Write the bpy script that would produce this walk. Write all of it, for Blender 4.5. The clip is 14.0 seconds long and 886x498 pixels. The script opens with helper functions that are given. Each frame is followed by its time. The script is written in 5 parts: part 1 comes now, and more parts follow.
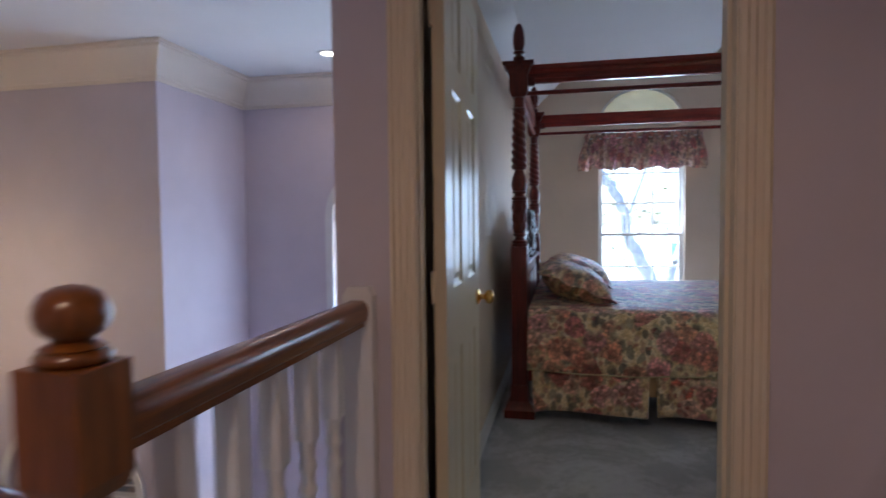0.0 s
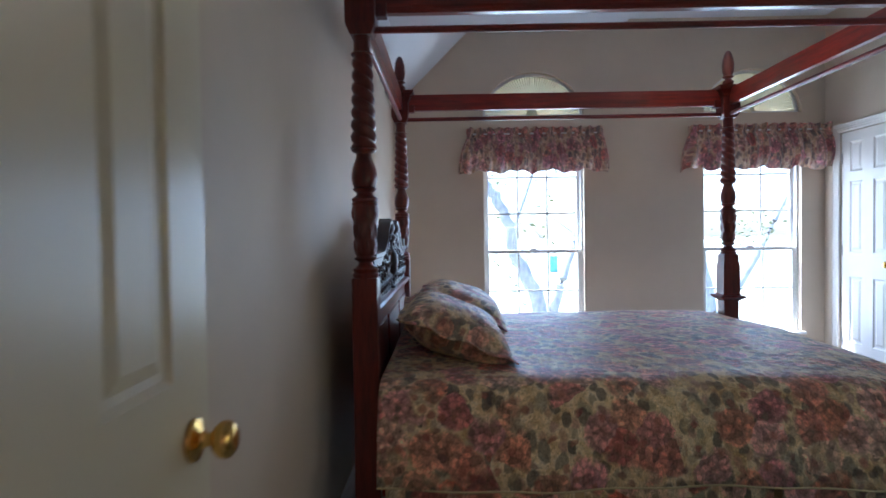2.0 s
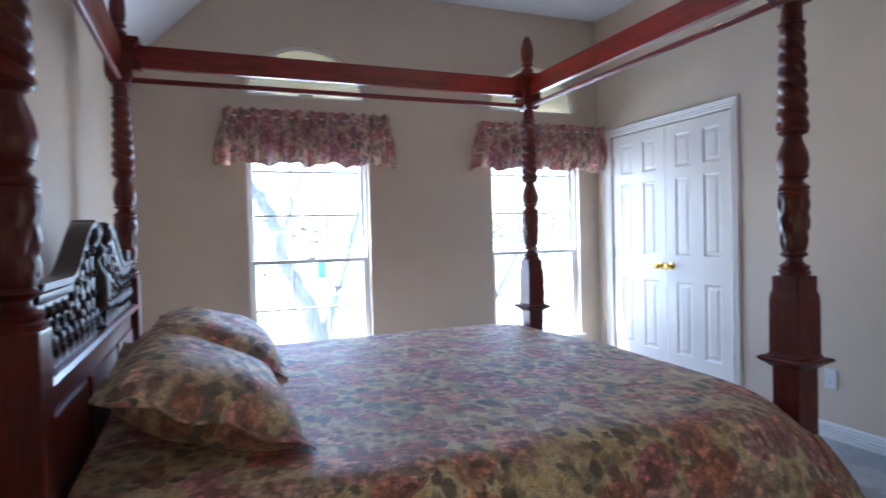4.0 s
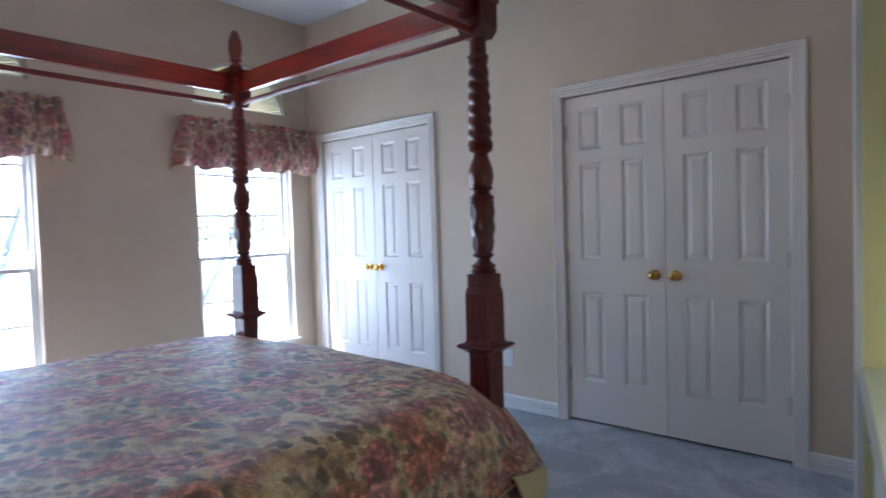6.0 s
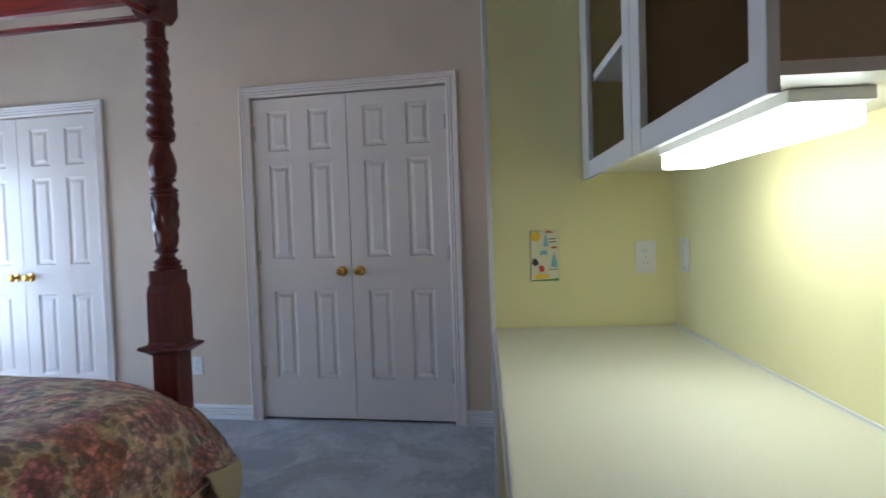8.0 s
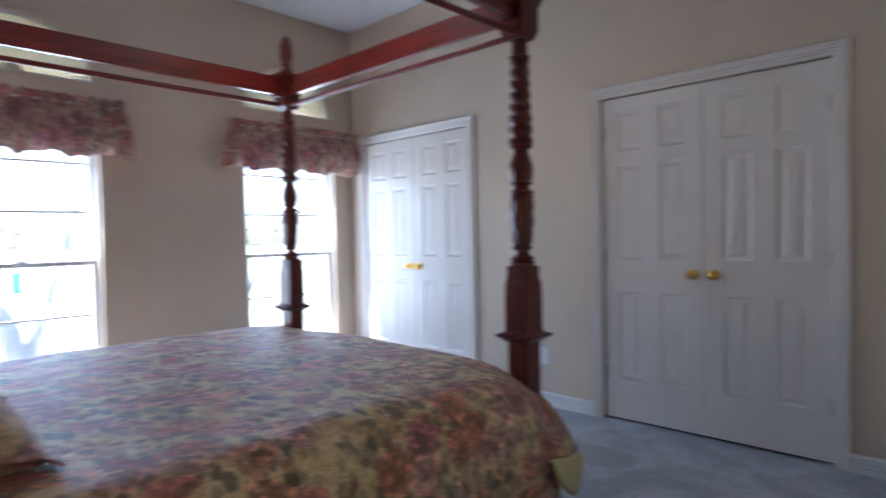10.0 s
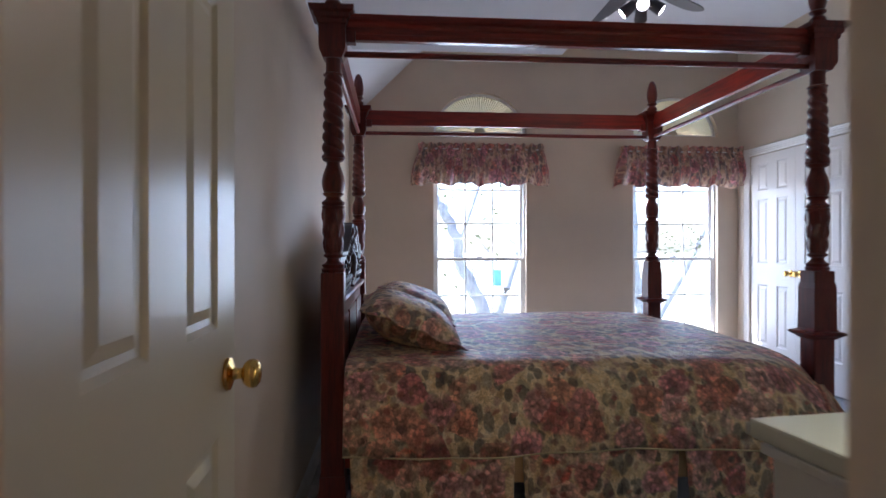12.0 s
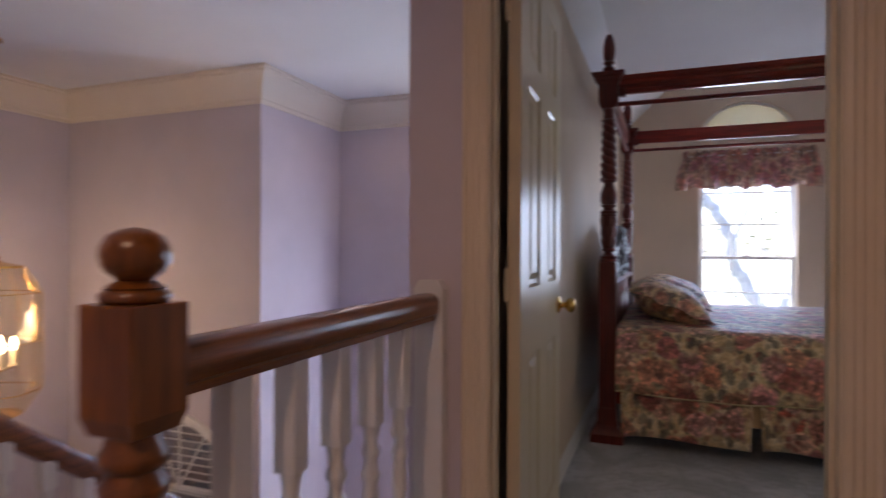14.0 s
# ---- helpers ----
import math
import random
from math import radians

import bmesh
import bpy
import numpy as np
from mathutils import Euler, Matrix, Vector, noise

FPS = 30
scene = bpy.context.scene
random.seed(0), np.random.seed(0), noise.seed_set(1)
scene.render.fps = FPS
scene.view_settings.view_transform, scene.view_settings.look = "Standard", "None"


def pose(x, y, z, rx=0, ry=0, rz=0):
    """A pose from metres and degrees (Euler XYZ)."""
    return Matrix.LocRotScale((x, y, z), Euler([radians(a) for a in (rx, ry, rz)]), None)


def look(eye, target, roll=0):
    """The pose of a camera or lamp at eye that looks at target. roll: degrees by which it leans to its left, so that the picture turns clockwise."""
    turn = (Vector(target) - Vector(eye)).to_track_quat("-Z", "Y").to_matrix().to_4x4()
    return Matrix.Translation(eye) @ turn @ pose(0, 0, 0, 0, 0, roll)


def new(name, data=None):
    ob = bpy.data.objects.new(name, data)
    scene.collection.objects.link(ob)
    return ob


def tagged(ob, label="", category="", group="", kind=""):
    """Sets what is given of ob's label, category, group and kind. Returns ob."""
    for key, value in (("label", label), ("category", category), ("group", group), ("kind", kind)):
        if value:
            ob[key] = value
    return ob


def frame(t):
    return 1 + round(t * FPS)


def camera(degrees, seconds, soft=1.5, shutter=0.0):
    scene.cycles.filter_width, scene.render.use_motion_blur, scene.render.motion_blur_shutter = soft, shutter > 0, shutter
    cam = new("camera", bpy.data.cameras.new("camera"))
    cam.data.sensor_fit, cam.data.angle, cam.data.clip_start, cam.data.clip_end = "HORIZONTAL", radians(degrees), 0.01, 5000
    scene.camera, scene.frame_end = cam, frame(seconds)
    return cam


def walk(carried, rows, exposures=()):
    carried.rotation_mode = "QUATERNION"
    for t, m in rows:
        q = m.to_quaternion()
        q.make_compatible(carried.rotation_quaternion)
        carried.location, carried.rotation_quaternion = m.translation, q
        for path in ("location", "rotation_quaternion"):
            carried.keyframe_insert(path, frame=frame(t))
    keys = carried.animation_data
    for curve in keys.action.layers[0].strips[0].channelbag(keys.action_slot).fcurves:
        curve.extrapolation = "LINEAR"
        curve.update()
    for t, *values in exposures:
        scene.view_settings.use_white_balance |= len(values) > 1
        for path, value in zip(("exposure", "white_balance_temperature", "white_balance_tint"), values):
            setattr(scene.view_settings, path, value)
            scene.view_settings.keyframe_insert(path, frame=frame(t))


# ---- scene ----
cam = camera(74.5, 14.0, 1.5, 0.5)
PATH = [
    (0, (0.618, 1.342, 1.229), (0.205, 3.296, 1.132), -0.6),
    (0.5, (0.626, 1.694, 1.236), (0.402, 3.68, 1.162), -0.4),
    (1, (0.635, 2.089, 1.224), (0.471, 4.081, 1.169), -1.0),
    (1.5, (0.632, 2.416, 1.247), (0.529, 4.413, 1.188), -0.7),
    (2, (0.659, 2.766, 1.228), (0.635, 4.765, 1.176), -0.8),
    (4.3, (0.693, 3.632, 1.241), (1.595, 5.416, 1.185), -1.6),
    (4.5, (0.679, 3.638, 1.246), (1.683, 5.366, 1.185), -1.7),
    (5, (0.669, 3.654, 1.252), (1.892, 5.235, 1.184), -1.8),
    (5.5, (0.674, 3.65, 1.257), (2.053, 5.097, 1.184), -1.8),
    (6, (0.68, 3.636, 1.25), (2.209, 4.923, 1.177), -1.7),
    (6.5, (0.64, 3.605, 1.231), (2.335, 4.665, 1.158), -1.6),
    (7, (0.609, 3.58, 1.209), (2.425, 4.414, 1.134), -1.9),
    (7.2, (0.586, 3.577, 1.198), (2.437, 4.33, 1.119), -2.0),
    (8.3, (0.588, 3.578, 1.186), (2.563, 3.891, 1.118), -1.9),
    (9.3, (0.604, 3.584, 1.184), (2.488, 4.255, 1.122), -1.8),
    (9.5, (0.607, 3.587, 1.183), (2.403, 4.465, 1.124), -1.7),
    (10, (0.585, 3.59, 1.191), (2.036, 4.966, 1.147), -1.1),
    (10.5, (0.58, 3.401, 1.178), (1.573, 5.137, 1.155), -0.8),
    (11, (0.577, 3.125, 1.189), (1.231, 5.015, 1.174), -0.5),
    (11.5, (0.587, 2.814, 1.164), (0.849, 4.796, 1.164), 0.1),
    (12, (0.600, 2.456, 1.174), (0.764, 4.449, 1.167), 0.0),
    (12.5, (0.633, 2.147, 1.16), (0.726, 4.145, 1.156), -0.2),
    (13, (0.608, 1.837, 1.157), (0.494, 3.834, 1.152), -0.4),
    (13.5, (0.609, 1.607, 1.148), (0.245, 3.574, 1.148), -0.1),
    (14, (0.663, 1.377, 1.14), (-0.055, 3.244, 1.139), 0.2),
]
# stops, kelvin, tint
EXPOSURES = [(0.0, 2.48, 5200, 12), (2.0, 2.53, 5200, 10), (4.3, 2.7, 5250, 12), (7.2, 2.7, 5250, 12), (9.5, 2.65, 5450, 13), (10.5, 2.5, 5350, 15), (11.5, 2.45, 5500, 17), (14.0, 2.38, 5850, 23)]
walk(cam, [(t, look(eye, target, roll)) for t, eye, target, roll in PATH], EXPOSURES)

# ---- light ----
SUN_DIR = Vector((0.45, -0.45, -1.50)).normalized()
world = bpy.data.worlds.new("world")
scene.world = world
world.use_nodes = True
wn = world.node_tree
sky = wn.nodes.new("ShaderNodeTexSky")
sky.sky_type, sky.sun_disc = "NISHITA", False
sky.sun_elevation, sky.sun_rotation = math.asin(-SUN_DIR.z), math.atan2(-SUN_DIR.x, -SUN_DIR.y)
sky.air_density, sky.dust_density = 1.0, 2.0
wn.links.new(sky.outputs[0], wn.nodes["Background"].inputs[0])
wn.nodes["Background"].inputs[1].default_value = 0.15
sun = new("sun", bpy.data.lights.new("sun", "SUN"))
sun.data.energy, sun.data.angle, sun.data.color = 5.0, radians(0.6), (1.0, 0.95, 0.88)
sun.matrix_world = look((0, 20, 20), Vector((0, 20, 20)) + SUN_DIR)


def lamp(name, kind, at, target, watts, colour, size=0.1, size_y=None):
    ob = new(name, bpy.data.lights.new(name, kind))
    ob.data.energy, ob.data.color = watts, colour
    if kind == "AREA":
        ob.data.shape, ob.data.size, ob.data.size_y = "RECTANGLE", size, size_y or size
    else:
        ob.data.shadow_soft_size = size
    ob.matrix_world = look(at, target)
    return ob


DAY = (0.66, 0.80, 1.0)
WIN_W, FAN_W, TUBE_W, CAN_W, LANTERN_W, FOYER_W, HALL_W = 3.0, 1.3, 0.19, 1.3, 4.6, 3.5, 7.4
lamp("window_light", "AREA", (1.42, 8.10, 1.03), (1.42, 6.0, 0.95), WIN_W, DAY, 0.84, 1.42)
lamp("window_light", "AREA", (3.36, 8.10, 1.03), (3.36, 6.0, 0.95), WIN_W, DAY, 0.82, 1.42)
lamp("foyer_window_light", "AREA", (-0.95, 6.24, 0.2), (-0.95, 5.0, 0.1), FOYER_W, (0.44, 0.66, 1.0), 0.85, 2.4)

# ---- materials ----
def material(name, colour, rough=0.6, metal=0.0, spec=0.5):
    m = bpy.data.materials.new(name)
    m.use_nodes = True
    b = m.node_tree.nodes["Principled BSDF"]
    b.inputs["Base Color"].default_value = (*colour, 1)
    b.inputs["Roughness"].default_value, b.inputs["Metallic"].default_value = rough, metal
    b.inputs["Specular IOR Level"].default_value = spec
    return m, m.node_tree, b


def node(nt, kind, **values):
    n = nt.nodes.new(kind)
    for key, value in values.items():
        if key in n.inputs:
            n.inputs[key].default_value = value
        else:
            setattr(n, key, value)
    return n


def ramp(nt, fac, stops):
    r = nt.nodes.new("ShaderNodeValToRGB")
    while len(r.color_ramp.elements) < len(stops):
        r.color_ramp.elements.new(0.5)
    for e, (p, c) in zip(r.color_ramp.elements, stops):
        e.position, e.color = p, (*c, 1) if len(c) == 3 else c
    nt.links.new(fac, r.inputs[0])
    return r.outputs[0]


def mix(nt, fac, a, b, blend="MIX"):
    n = nt.nodes.new("ShaderNodeMix")
    n.data_type, n.blend_type = "RGBA", blend
    for sock, value in ((n.inputs[0], fac), (n.inputs[6], a), (n.inputs[7], b)):
        if isinstance(value, (int, float)):
            sock.default_value = value
        elif isinstance(value, tuple):
            sock.default_value = (*value, 1)
        else:
            nt.links.new(value, sock)
    return n.outputs[2]


def calc(nt, op, a, b=0.0):
    n = nt.nodes.new("ShaderNodeMath")
    n.operation = op
    for sock, value in zip(n.inputs, (a, b)):
        if isinstance(value, (int, float)):
            sock.default_value = value
        else:
            nt.links.new(value, sock)
    return n.outputs[0]


def coords(nt, kind="Object", scale=(1, 1, 1)):
    tc, mp = nt.nodes.new("ShaderNodeTexCoord"), nt.nodes.new("ShaderNodeMapping")
    mp.inputs["Scale"].default_value = scale
    nt.links.new(tc.outputs[kind], mp.inputs[0])
    return mp.outputs[0]


def noise_at(nt, vec, scale, detail=4.0, rough=0.55, warp=0.0):
    n = node(nt, "ShaderNodeTexNoise", Scale=scale, Detail=detail, Roughness=rough, Distortion=warp)
    nt.links.new(vec, n.inputs["Vector"])
    return n


def bump(nt, b, height, strength=0.2, distance=0.01):
    n = node(nt, "ShaderNodeBump", Strength=strength, Distance=distance)
    nt.links.new(height, n.inputs["Height"])
    nt.links.new(n.outputs[0], b.inputs["Normal"])


def painted(name, colour, rough=0.55, texture=0.08, scale=220.0, vary=0.08, spec=0.4):
    """Paint with roller texture and faint marks."""
    m, nt, b = material(name, colour, rough, spec=spec)
    vec = coords(nt)
    big = noise_at(nt, vec, 1.7, 5)
    dark = tuple(c * (1 - vary) for c in colour)
    nt.links.new(ramp(nt, big.outputs[0], [(0.35, dark), (0.65, colour)]), b.inputs["Base Color"])
    fine = noise_at(nt, vec, scale, 2)
    bump(nt, b, fine.outputs[0], texture, 0.004)
    return m


WALL = painted("beige_wall_paint", (0.66, 0.545, 0.42), 0.6, 0.10, 160)
LILAC = painted("lilac_wall_paint", (0.65, 0.585, 0.635), 0.6, 0.10, 160)
YELLOW = painted("yellow_wall_paint", (0.82, 0.76, 0.40), 0.5, 0.06, 180, 0.05)
CEIL = painted("ceiling_paint", (0.78, 0.78, 0.80), 0.75, 0.35, 90, 0.04)
TRIM = painted("white_trim_paint", (0.80, 0.79, 0.77), 0.32, 0.03, 60, 0.05)
CREAM = painted("cream_trim_paint", (0.80, 0.685, 0.51), 0.30, 0.03, 60, 0.05)
DOORP = painted("door_paint", (0.79, 0.73, 0.67), 0.28, 0.05, 45, 0.04)
ENTRYP = painted("cream_door_paint", (0.66, 0.58, 0.42), 0.28, 0.05, 45, 0.04)
HINGEP = painted("painted_hinge", (0.58, 0.54, 0.50), 0.35, 0.03, 60, 0.05)
CABP = painted("cabinet_paint", (0.74, 0.70, 0.62), 0.35, 0.03, 60, 0.05)
CROWNP = painted("crown_paint", (0.80, 0.72, 0.62), 0.35, 0.03, 60, 0.05)
# pale paint turned brown: the shade inside the wall cabinet is in this colour
CAB_SHADED = painted("shaded_cabinet_inside", (0.36, 0.26, 0.14), 0.5, 0.03, 60, 0.10)
TOPM = painted("laminate", (0.66, 0.64, 0.51), 0.28, 0.02, 300, 0.03)


def wood(name, dark, light, rough=0.25, scale=(1, 1, 1), coat=0.4):
    """Stained wood; the grain runs along the axis with the smallest scale."""
    m, nt, b = material(name, light, rough)
    vec = coords(nt, "Object", scale)
    streak = noise_at(nt, vec, 7.0, 6, 0.65, 0.4)
    fine = noise_at(nt, vec, 40.0, 3, 0.6)
    f = calc(nt, "ADD", calc(nt, "MULTIPLY", streak.outputs[0], 0.75), calc(nt, "MULTIPLY", fine.outputs[0], 0.25))
    nt.links.new(ramp(nt, f, [(0.36, dark), (0.64, light)]), b.inputs["Base Color"])
    b.inputs["Coat Weight"].default_value, b.inputs["Coat Roughness"].default_value = coat, 0.12
    bump(nt, b, f, 0.04, 0.002)
    return m


MAHOG = wood("mahogany", (0.055, 0.006, 0.004), (0.170, 0.017, 0.008), 0.33, (6, 6, 0.6), 0.2)
# same wood as the posts, with the rails' lit red put into the colour
MAHOG_X = wood("lit_mahogany_rail", (0.090, 0.007, 0.004), (0.275, 0.019, 0.008), 0.30, (0.5, 6, 6), 0.22)
MAHOG_Y = wood("lit_mahogany_side_rail", (0.090, 0.007, 0.004), (0.275, 0.019, 0.008), 0.30, (6, 0.5, 6), 0.22)
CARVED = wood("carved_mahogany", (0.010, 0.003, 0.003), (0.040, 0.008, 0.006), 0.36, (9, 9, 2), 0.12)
OAK = wood("stained_oak", (0.125, 0.036, 0.004), (0.27, 0.086, 0.010), 0.28, (7, 0.5, 7), 0.4)
OAKV = wood("stained_oak_post", (0.12, 0.036, 0.004), (0.28, 0.092, 0.010), 0.30, (7, 7, 0.5), 0.4)


def metal(name, colour, rough):
    m, nt, b = material(name, colour, rough, 1.0)
    n = noise_at(nt, coords(nt), 30.0, 3)
    nt.links.new(ramp(nt, n.outputs[0], [(0.3, (rough * 0.8,) * 3), (0.7, (min(1, rough * 1.4),) * 3)]), b.inputs["Roughness"])
    return m


BRASS = metal("polished_brass", (0.78, 0.50, 0.14), 0.16)
STEEL = metal("brushed_steel", (0.45, 0.45, 0.46), 0.35)
PEWTER = metal("fan_metal", (0.20, 0.19, 0.20), 0.35)
# near-black that paints the shade in door gaps, vent and slots
GAP_SHADE = material("painted_gap_shade", (0.02, 0.018, 0.016), 0.9)[0]
PLASTIC = material("white_plastic", (0.78, 0.78, 0.76), 0.35)[0]


def carpet(name, a, b_):
    m, nt, b = material(name, a, 0.95, spec=0.1)
    vec = coords(nt)
    big = noise_at(nt, vec, 2.2, 4, 0.6, 0.8)
    mid = noise_at(nt, vec, 28.0, 3)
    fine = noise_at(nt, vec, 420.0, 2)
    f = calc(nt, "ADD", calc(nt, "MULTIPLY", big.outputs[0], 0.6), calc(nt, "ADD", calc(nt, "MULTIPLY", mid.outputs[0], 0.2), calc(nt, "MULTIPLY", fine.outputs[0], 0.2)))
    nt.links.new(ramp(nt, f, [(0.455, b_), (0.545, a)]), b.inputs["Base Color"])
    b.inputs["Sheen Weight"].default_value = 0.4
    bump(nt, b, fine.outputs[0], 0.7, 0.006)
    return m


CARPET = carpet("grey_blue_carpet", (0.48, 0.505, 0.53), (0.30, 0.318, 0.34))


def floral(name, tint=(1, 1, 1), wash_out=0.0):
    """Cream cloth printed with rose clusters and leaves, by UV in metres."""
    m, nt, b = material(name, (0.6, 0.5, 0.35), 0.52, spec=0.5)
    uv = coords(nt, "UV")
    wob = noise_at(nt, uv, 24.0, 3)
    add = node(nt, "ShaderNodeVectorMath", operation="MULTIPLY_ADD")
    nt.links.new(wob.outputs["Color"], add.inputs[0])
    add.inputs[1].default_value = (0.024, 0.024, 0)
    nt.links.new(uv, add.inputs[2])
    vec = add.outputs[0]

    def cells(scale, feature="F1", stretch=(1, 1, 1), turn=0.0, source=None):
        mp = nt.nodes.new("ShaderNodeMapping")
        mp.inputs["Scale"].default_value, mp.inputs["Rotation"].default_value = stretch, (0, 0, turn)
        nt.links.new(source or vec, mp.inputs[0])
        v = node(nt, "ShaderNodeTexVoronoi", Scale=scale)
        v.voronoi_dimensions, v.feature = "2D", feature
        nt.links.new(mp.outputs[0], v.inputs["Vector"])
        return v

    def channels(v):
        sep = nt.nodes.new("ShaderNodeSeparateColor")
        nt.links.new(v.outputs["Color"], sep.inputs[0])
        return sep.outputs

    def step(value, lo, hi):
        n = node(nt, "ShaderNodeMapRange", **{"From Min": lo, "From Max": hi})
        nt.links.new(value, n.inputs["Value"])
        return n.outputs[0]

    fine = noise_at(nt, vec, 95.0, 3)
    add2 = node(nt, "ShaderNodeVectorMath", operation="MULTIPLY_ADD")
    nt.links.new(fine.outputs["Color"], add2.inputs[0])
    add2.inputs[1].default_value = (0.009, 0.009, 0)
    nt.links.new(vec, add2.inputs[2])
    brush = add2.outputs[0]
    grain = noise_at(nt, vec, 120.0, 5, 0.72, 1.2)
    light = ramp(nt, grain.outputs[0], [(0.34, (0.30, 0.27, 0.25)), (0.45, (0.74, 0.72, 0.70)), (0.55, (1.12, 1.12, 1.12)), (0.66, (1.42, 1.42, 1.40))])
    cloth = noise_at(nt, brush, 13.0, 6, 0.66)
    col = ramp(nt, cloth.outputs[0], [(0.36, (0.54, 0.33, 0.14)), (0.44, (0.74, 0.54, 0.27)), (0.54, (0.84, 0.66, 0.38)), (0.66, (0.88, 0.75, 0.52))])
    # tan and mauve dabs in the ground colour
    dab = cells(30.0, "F1", (1, 0.7, 1), 0.4, brush)
    dch = channels(dab)
    soft = calc(nt, "MULTIPLY", step(calc(nt, "SUBTRACT", 0.75, dab.outputs["Distance"]), 0.15, 0.45), step(dch[0], 0.45, 0.55))
    col = mix(nt, calc(nt, "MULTIPLY", soft, 0.75), col, ramp(nt, dch[1], [(0.0, (0.42, 0.25, 0.11)), (0.35, (0.55, 0.28, 0.18)), (0.6, (0.44, 0.24, 0.20)), (0.8, (0.32, 0.27, 0.16)), (1.0, (0.56, 0.43, 0.25))]))
    col = mix(nt, 0.70, col, light, "MULTIPLY")
    cluster = noise_at(nt, vec, 5.0, 2, 0.5)

    # leaves: soft ovals round the blooms, in two directions
    for turn, scale, keep, stops in ((0.6, 18.0, 0.64, [(0.0, (0.085, 0.072, 0.060)), (0.5, (0.19, 0.165, 0.12)), (1.0, (0.40, 0.34, 0.23))]),
                                     (-0.9, 25.0, 0.66, [(0.0, (0.040, 0.034, 0.032)), (0.5, (0.09, 0.070, 0.055)), (1.0, (0.21, 0.17, 0.12))])):
        v = cells(scale, "F1", (1.0, 0.62, 1), turn, brush)
        ch = channels(v)
        blade = calc(nt, "MULTIPLY", step(calc(nt, "SUBTRACT", 0.70, v.outputs["Distance"]), 0.20, 0.32), calc(nt, "GREATER_THAN", ch[0], keep))
        near = calc(nt, "MULTIPLY", step(cluster.outputs[0], 0.33, 0.43), 0.78)
        col = mix(nt, calc(nt, "MULTIPLY", blade, near), col, mix(nt, 0.9, ramp(nt, ch[1], stops), light, "MULTIPLY"))
    # blooms: each a whorl of small petals in one family of hue
    bloom = cells(8.2)
    hue = channels(bloom)
    petal = cells(44.0, "F1", (1, 1, 1), 0.0, brush)
    shadeval = channels(petal)[0]
    family = ramp(nt, hue[1], [(0.0, (0.52, 0.17, 0.10)), (0.15, (0.70, 0.37, 0.23)), (0.28, (0.42, 0.11, 0.09)), (0.42, (0.68, 0.30, 0.32)), (0.55, (0.76, 0.52, 0.38)), (0.68, (0.50, 0.20, 0.21)), (0.80, (0.62, 0.26, 0.15)), (0.90, (0.52, 0.09, 0.06)), (1.0, (0.74, 0.50, 0.36))])
    tone = mix(nt, 1.0, family, ramp(nt, shadeval, [(0.0, (0.42, 0.40, 0.40)), (0.5, (0.92, 0.92, 0.92)), (1.0, (1.50, 1.44, 1.36))]), "MULTIPLY")
    tone = mix(nt, 1.0, tone, ramp(nt, petal.outputs["Distance"], [(0.15, (1.12, 1.10, 1.08)), (0.70, (0.62, 0.58, 0.58))]), "MULTIPLY")
    # darker heart, paler outer petals
    tone = mix(nt, 1.0, tone, ramp(nt, bloom.outputs["Distance"], [(0.05, (0.80, 0.66, 0.66)), (0.30, (1.12, 1.10, 1.12)), (0.55, (1.40, 1.45, 1.45))]), "MULTIPLY")
    tone = mix(nt, 0.85, tone, light, "MULTIPLY")
    body = step(calc(nt, "SUBTRACT", calc(nt, "ADD", 0.58, calc(nt, "MULTIPLY", grain.outputs[0], 0.36)), bloom.outputs["Distance"]), 0.16, 0.26)
    mask = calc(nt, "MULTIPLY", calc(nt, "MULTIPLY", body, calc(nt, "GREATER_THAN", hue[0], 0.26)), step(cluster.outputs[0], 0.36, 0.46))
    col = mix(nt, calc(nt, "MULTIPLY", mask, 0.90), col, tone)
    # sprigs
    sp = cells(26.0, "F1", (1, 1, 1), 0.3, brush)
    ch = channels(sp)
    dot = calc(nt, "MULTIPLY", calc(nt, "GREATER_THAN", ch[0], 0.74), step(calc(nt, "SUBTRACT", 0.55, sp.outputs["Distance"]), 0.05, 0.28))
    col = mix(nt, calc(nt, "MULTIPLY", dot, 0.75), col, mix(nt, 0.8, ramp(nt, ch[1], [(0.0, (0.08, 0.075, 0.06)), (0.35, (0.30, 0.06, 0.05)), (0.65, (0.45, 0.16, 0.10)), (1.0, (0.15, 0.14, 0.09))]), light, "MULTIPLY"))
    if wash_out:
        col = mix(nt, wash_out, col, (0.50, 0.44, 0.45))
    if tint != (1, 1, 1):
        col = mix(nt, 1.0, col, tint, "MULTIPLY")
    nt.links.new(col, b.inputs["Base Color"])
    b.inputs["Sheen Weight"].default_value, b.inputs["Sheen Roughness"].default_value = 0.18, 0.35
    b.inputs["Coat Weight"].default_value, b.inputs["Coat Roughness"].default_value = 0.14, 0.50
    weave = noise_at(nt, uv, 700.0, 1)
    crease = noise_at(nt, uv, 22.0, 5, 0.6, 0.5)
    bump(nt, b, calc(nt, "ADD", calc(nt, "MULTIPLY", weave.outputs[0], 0.12), crease.outputs[0]), 0.75, 0.03)
    return m


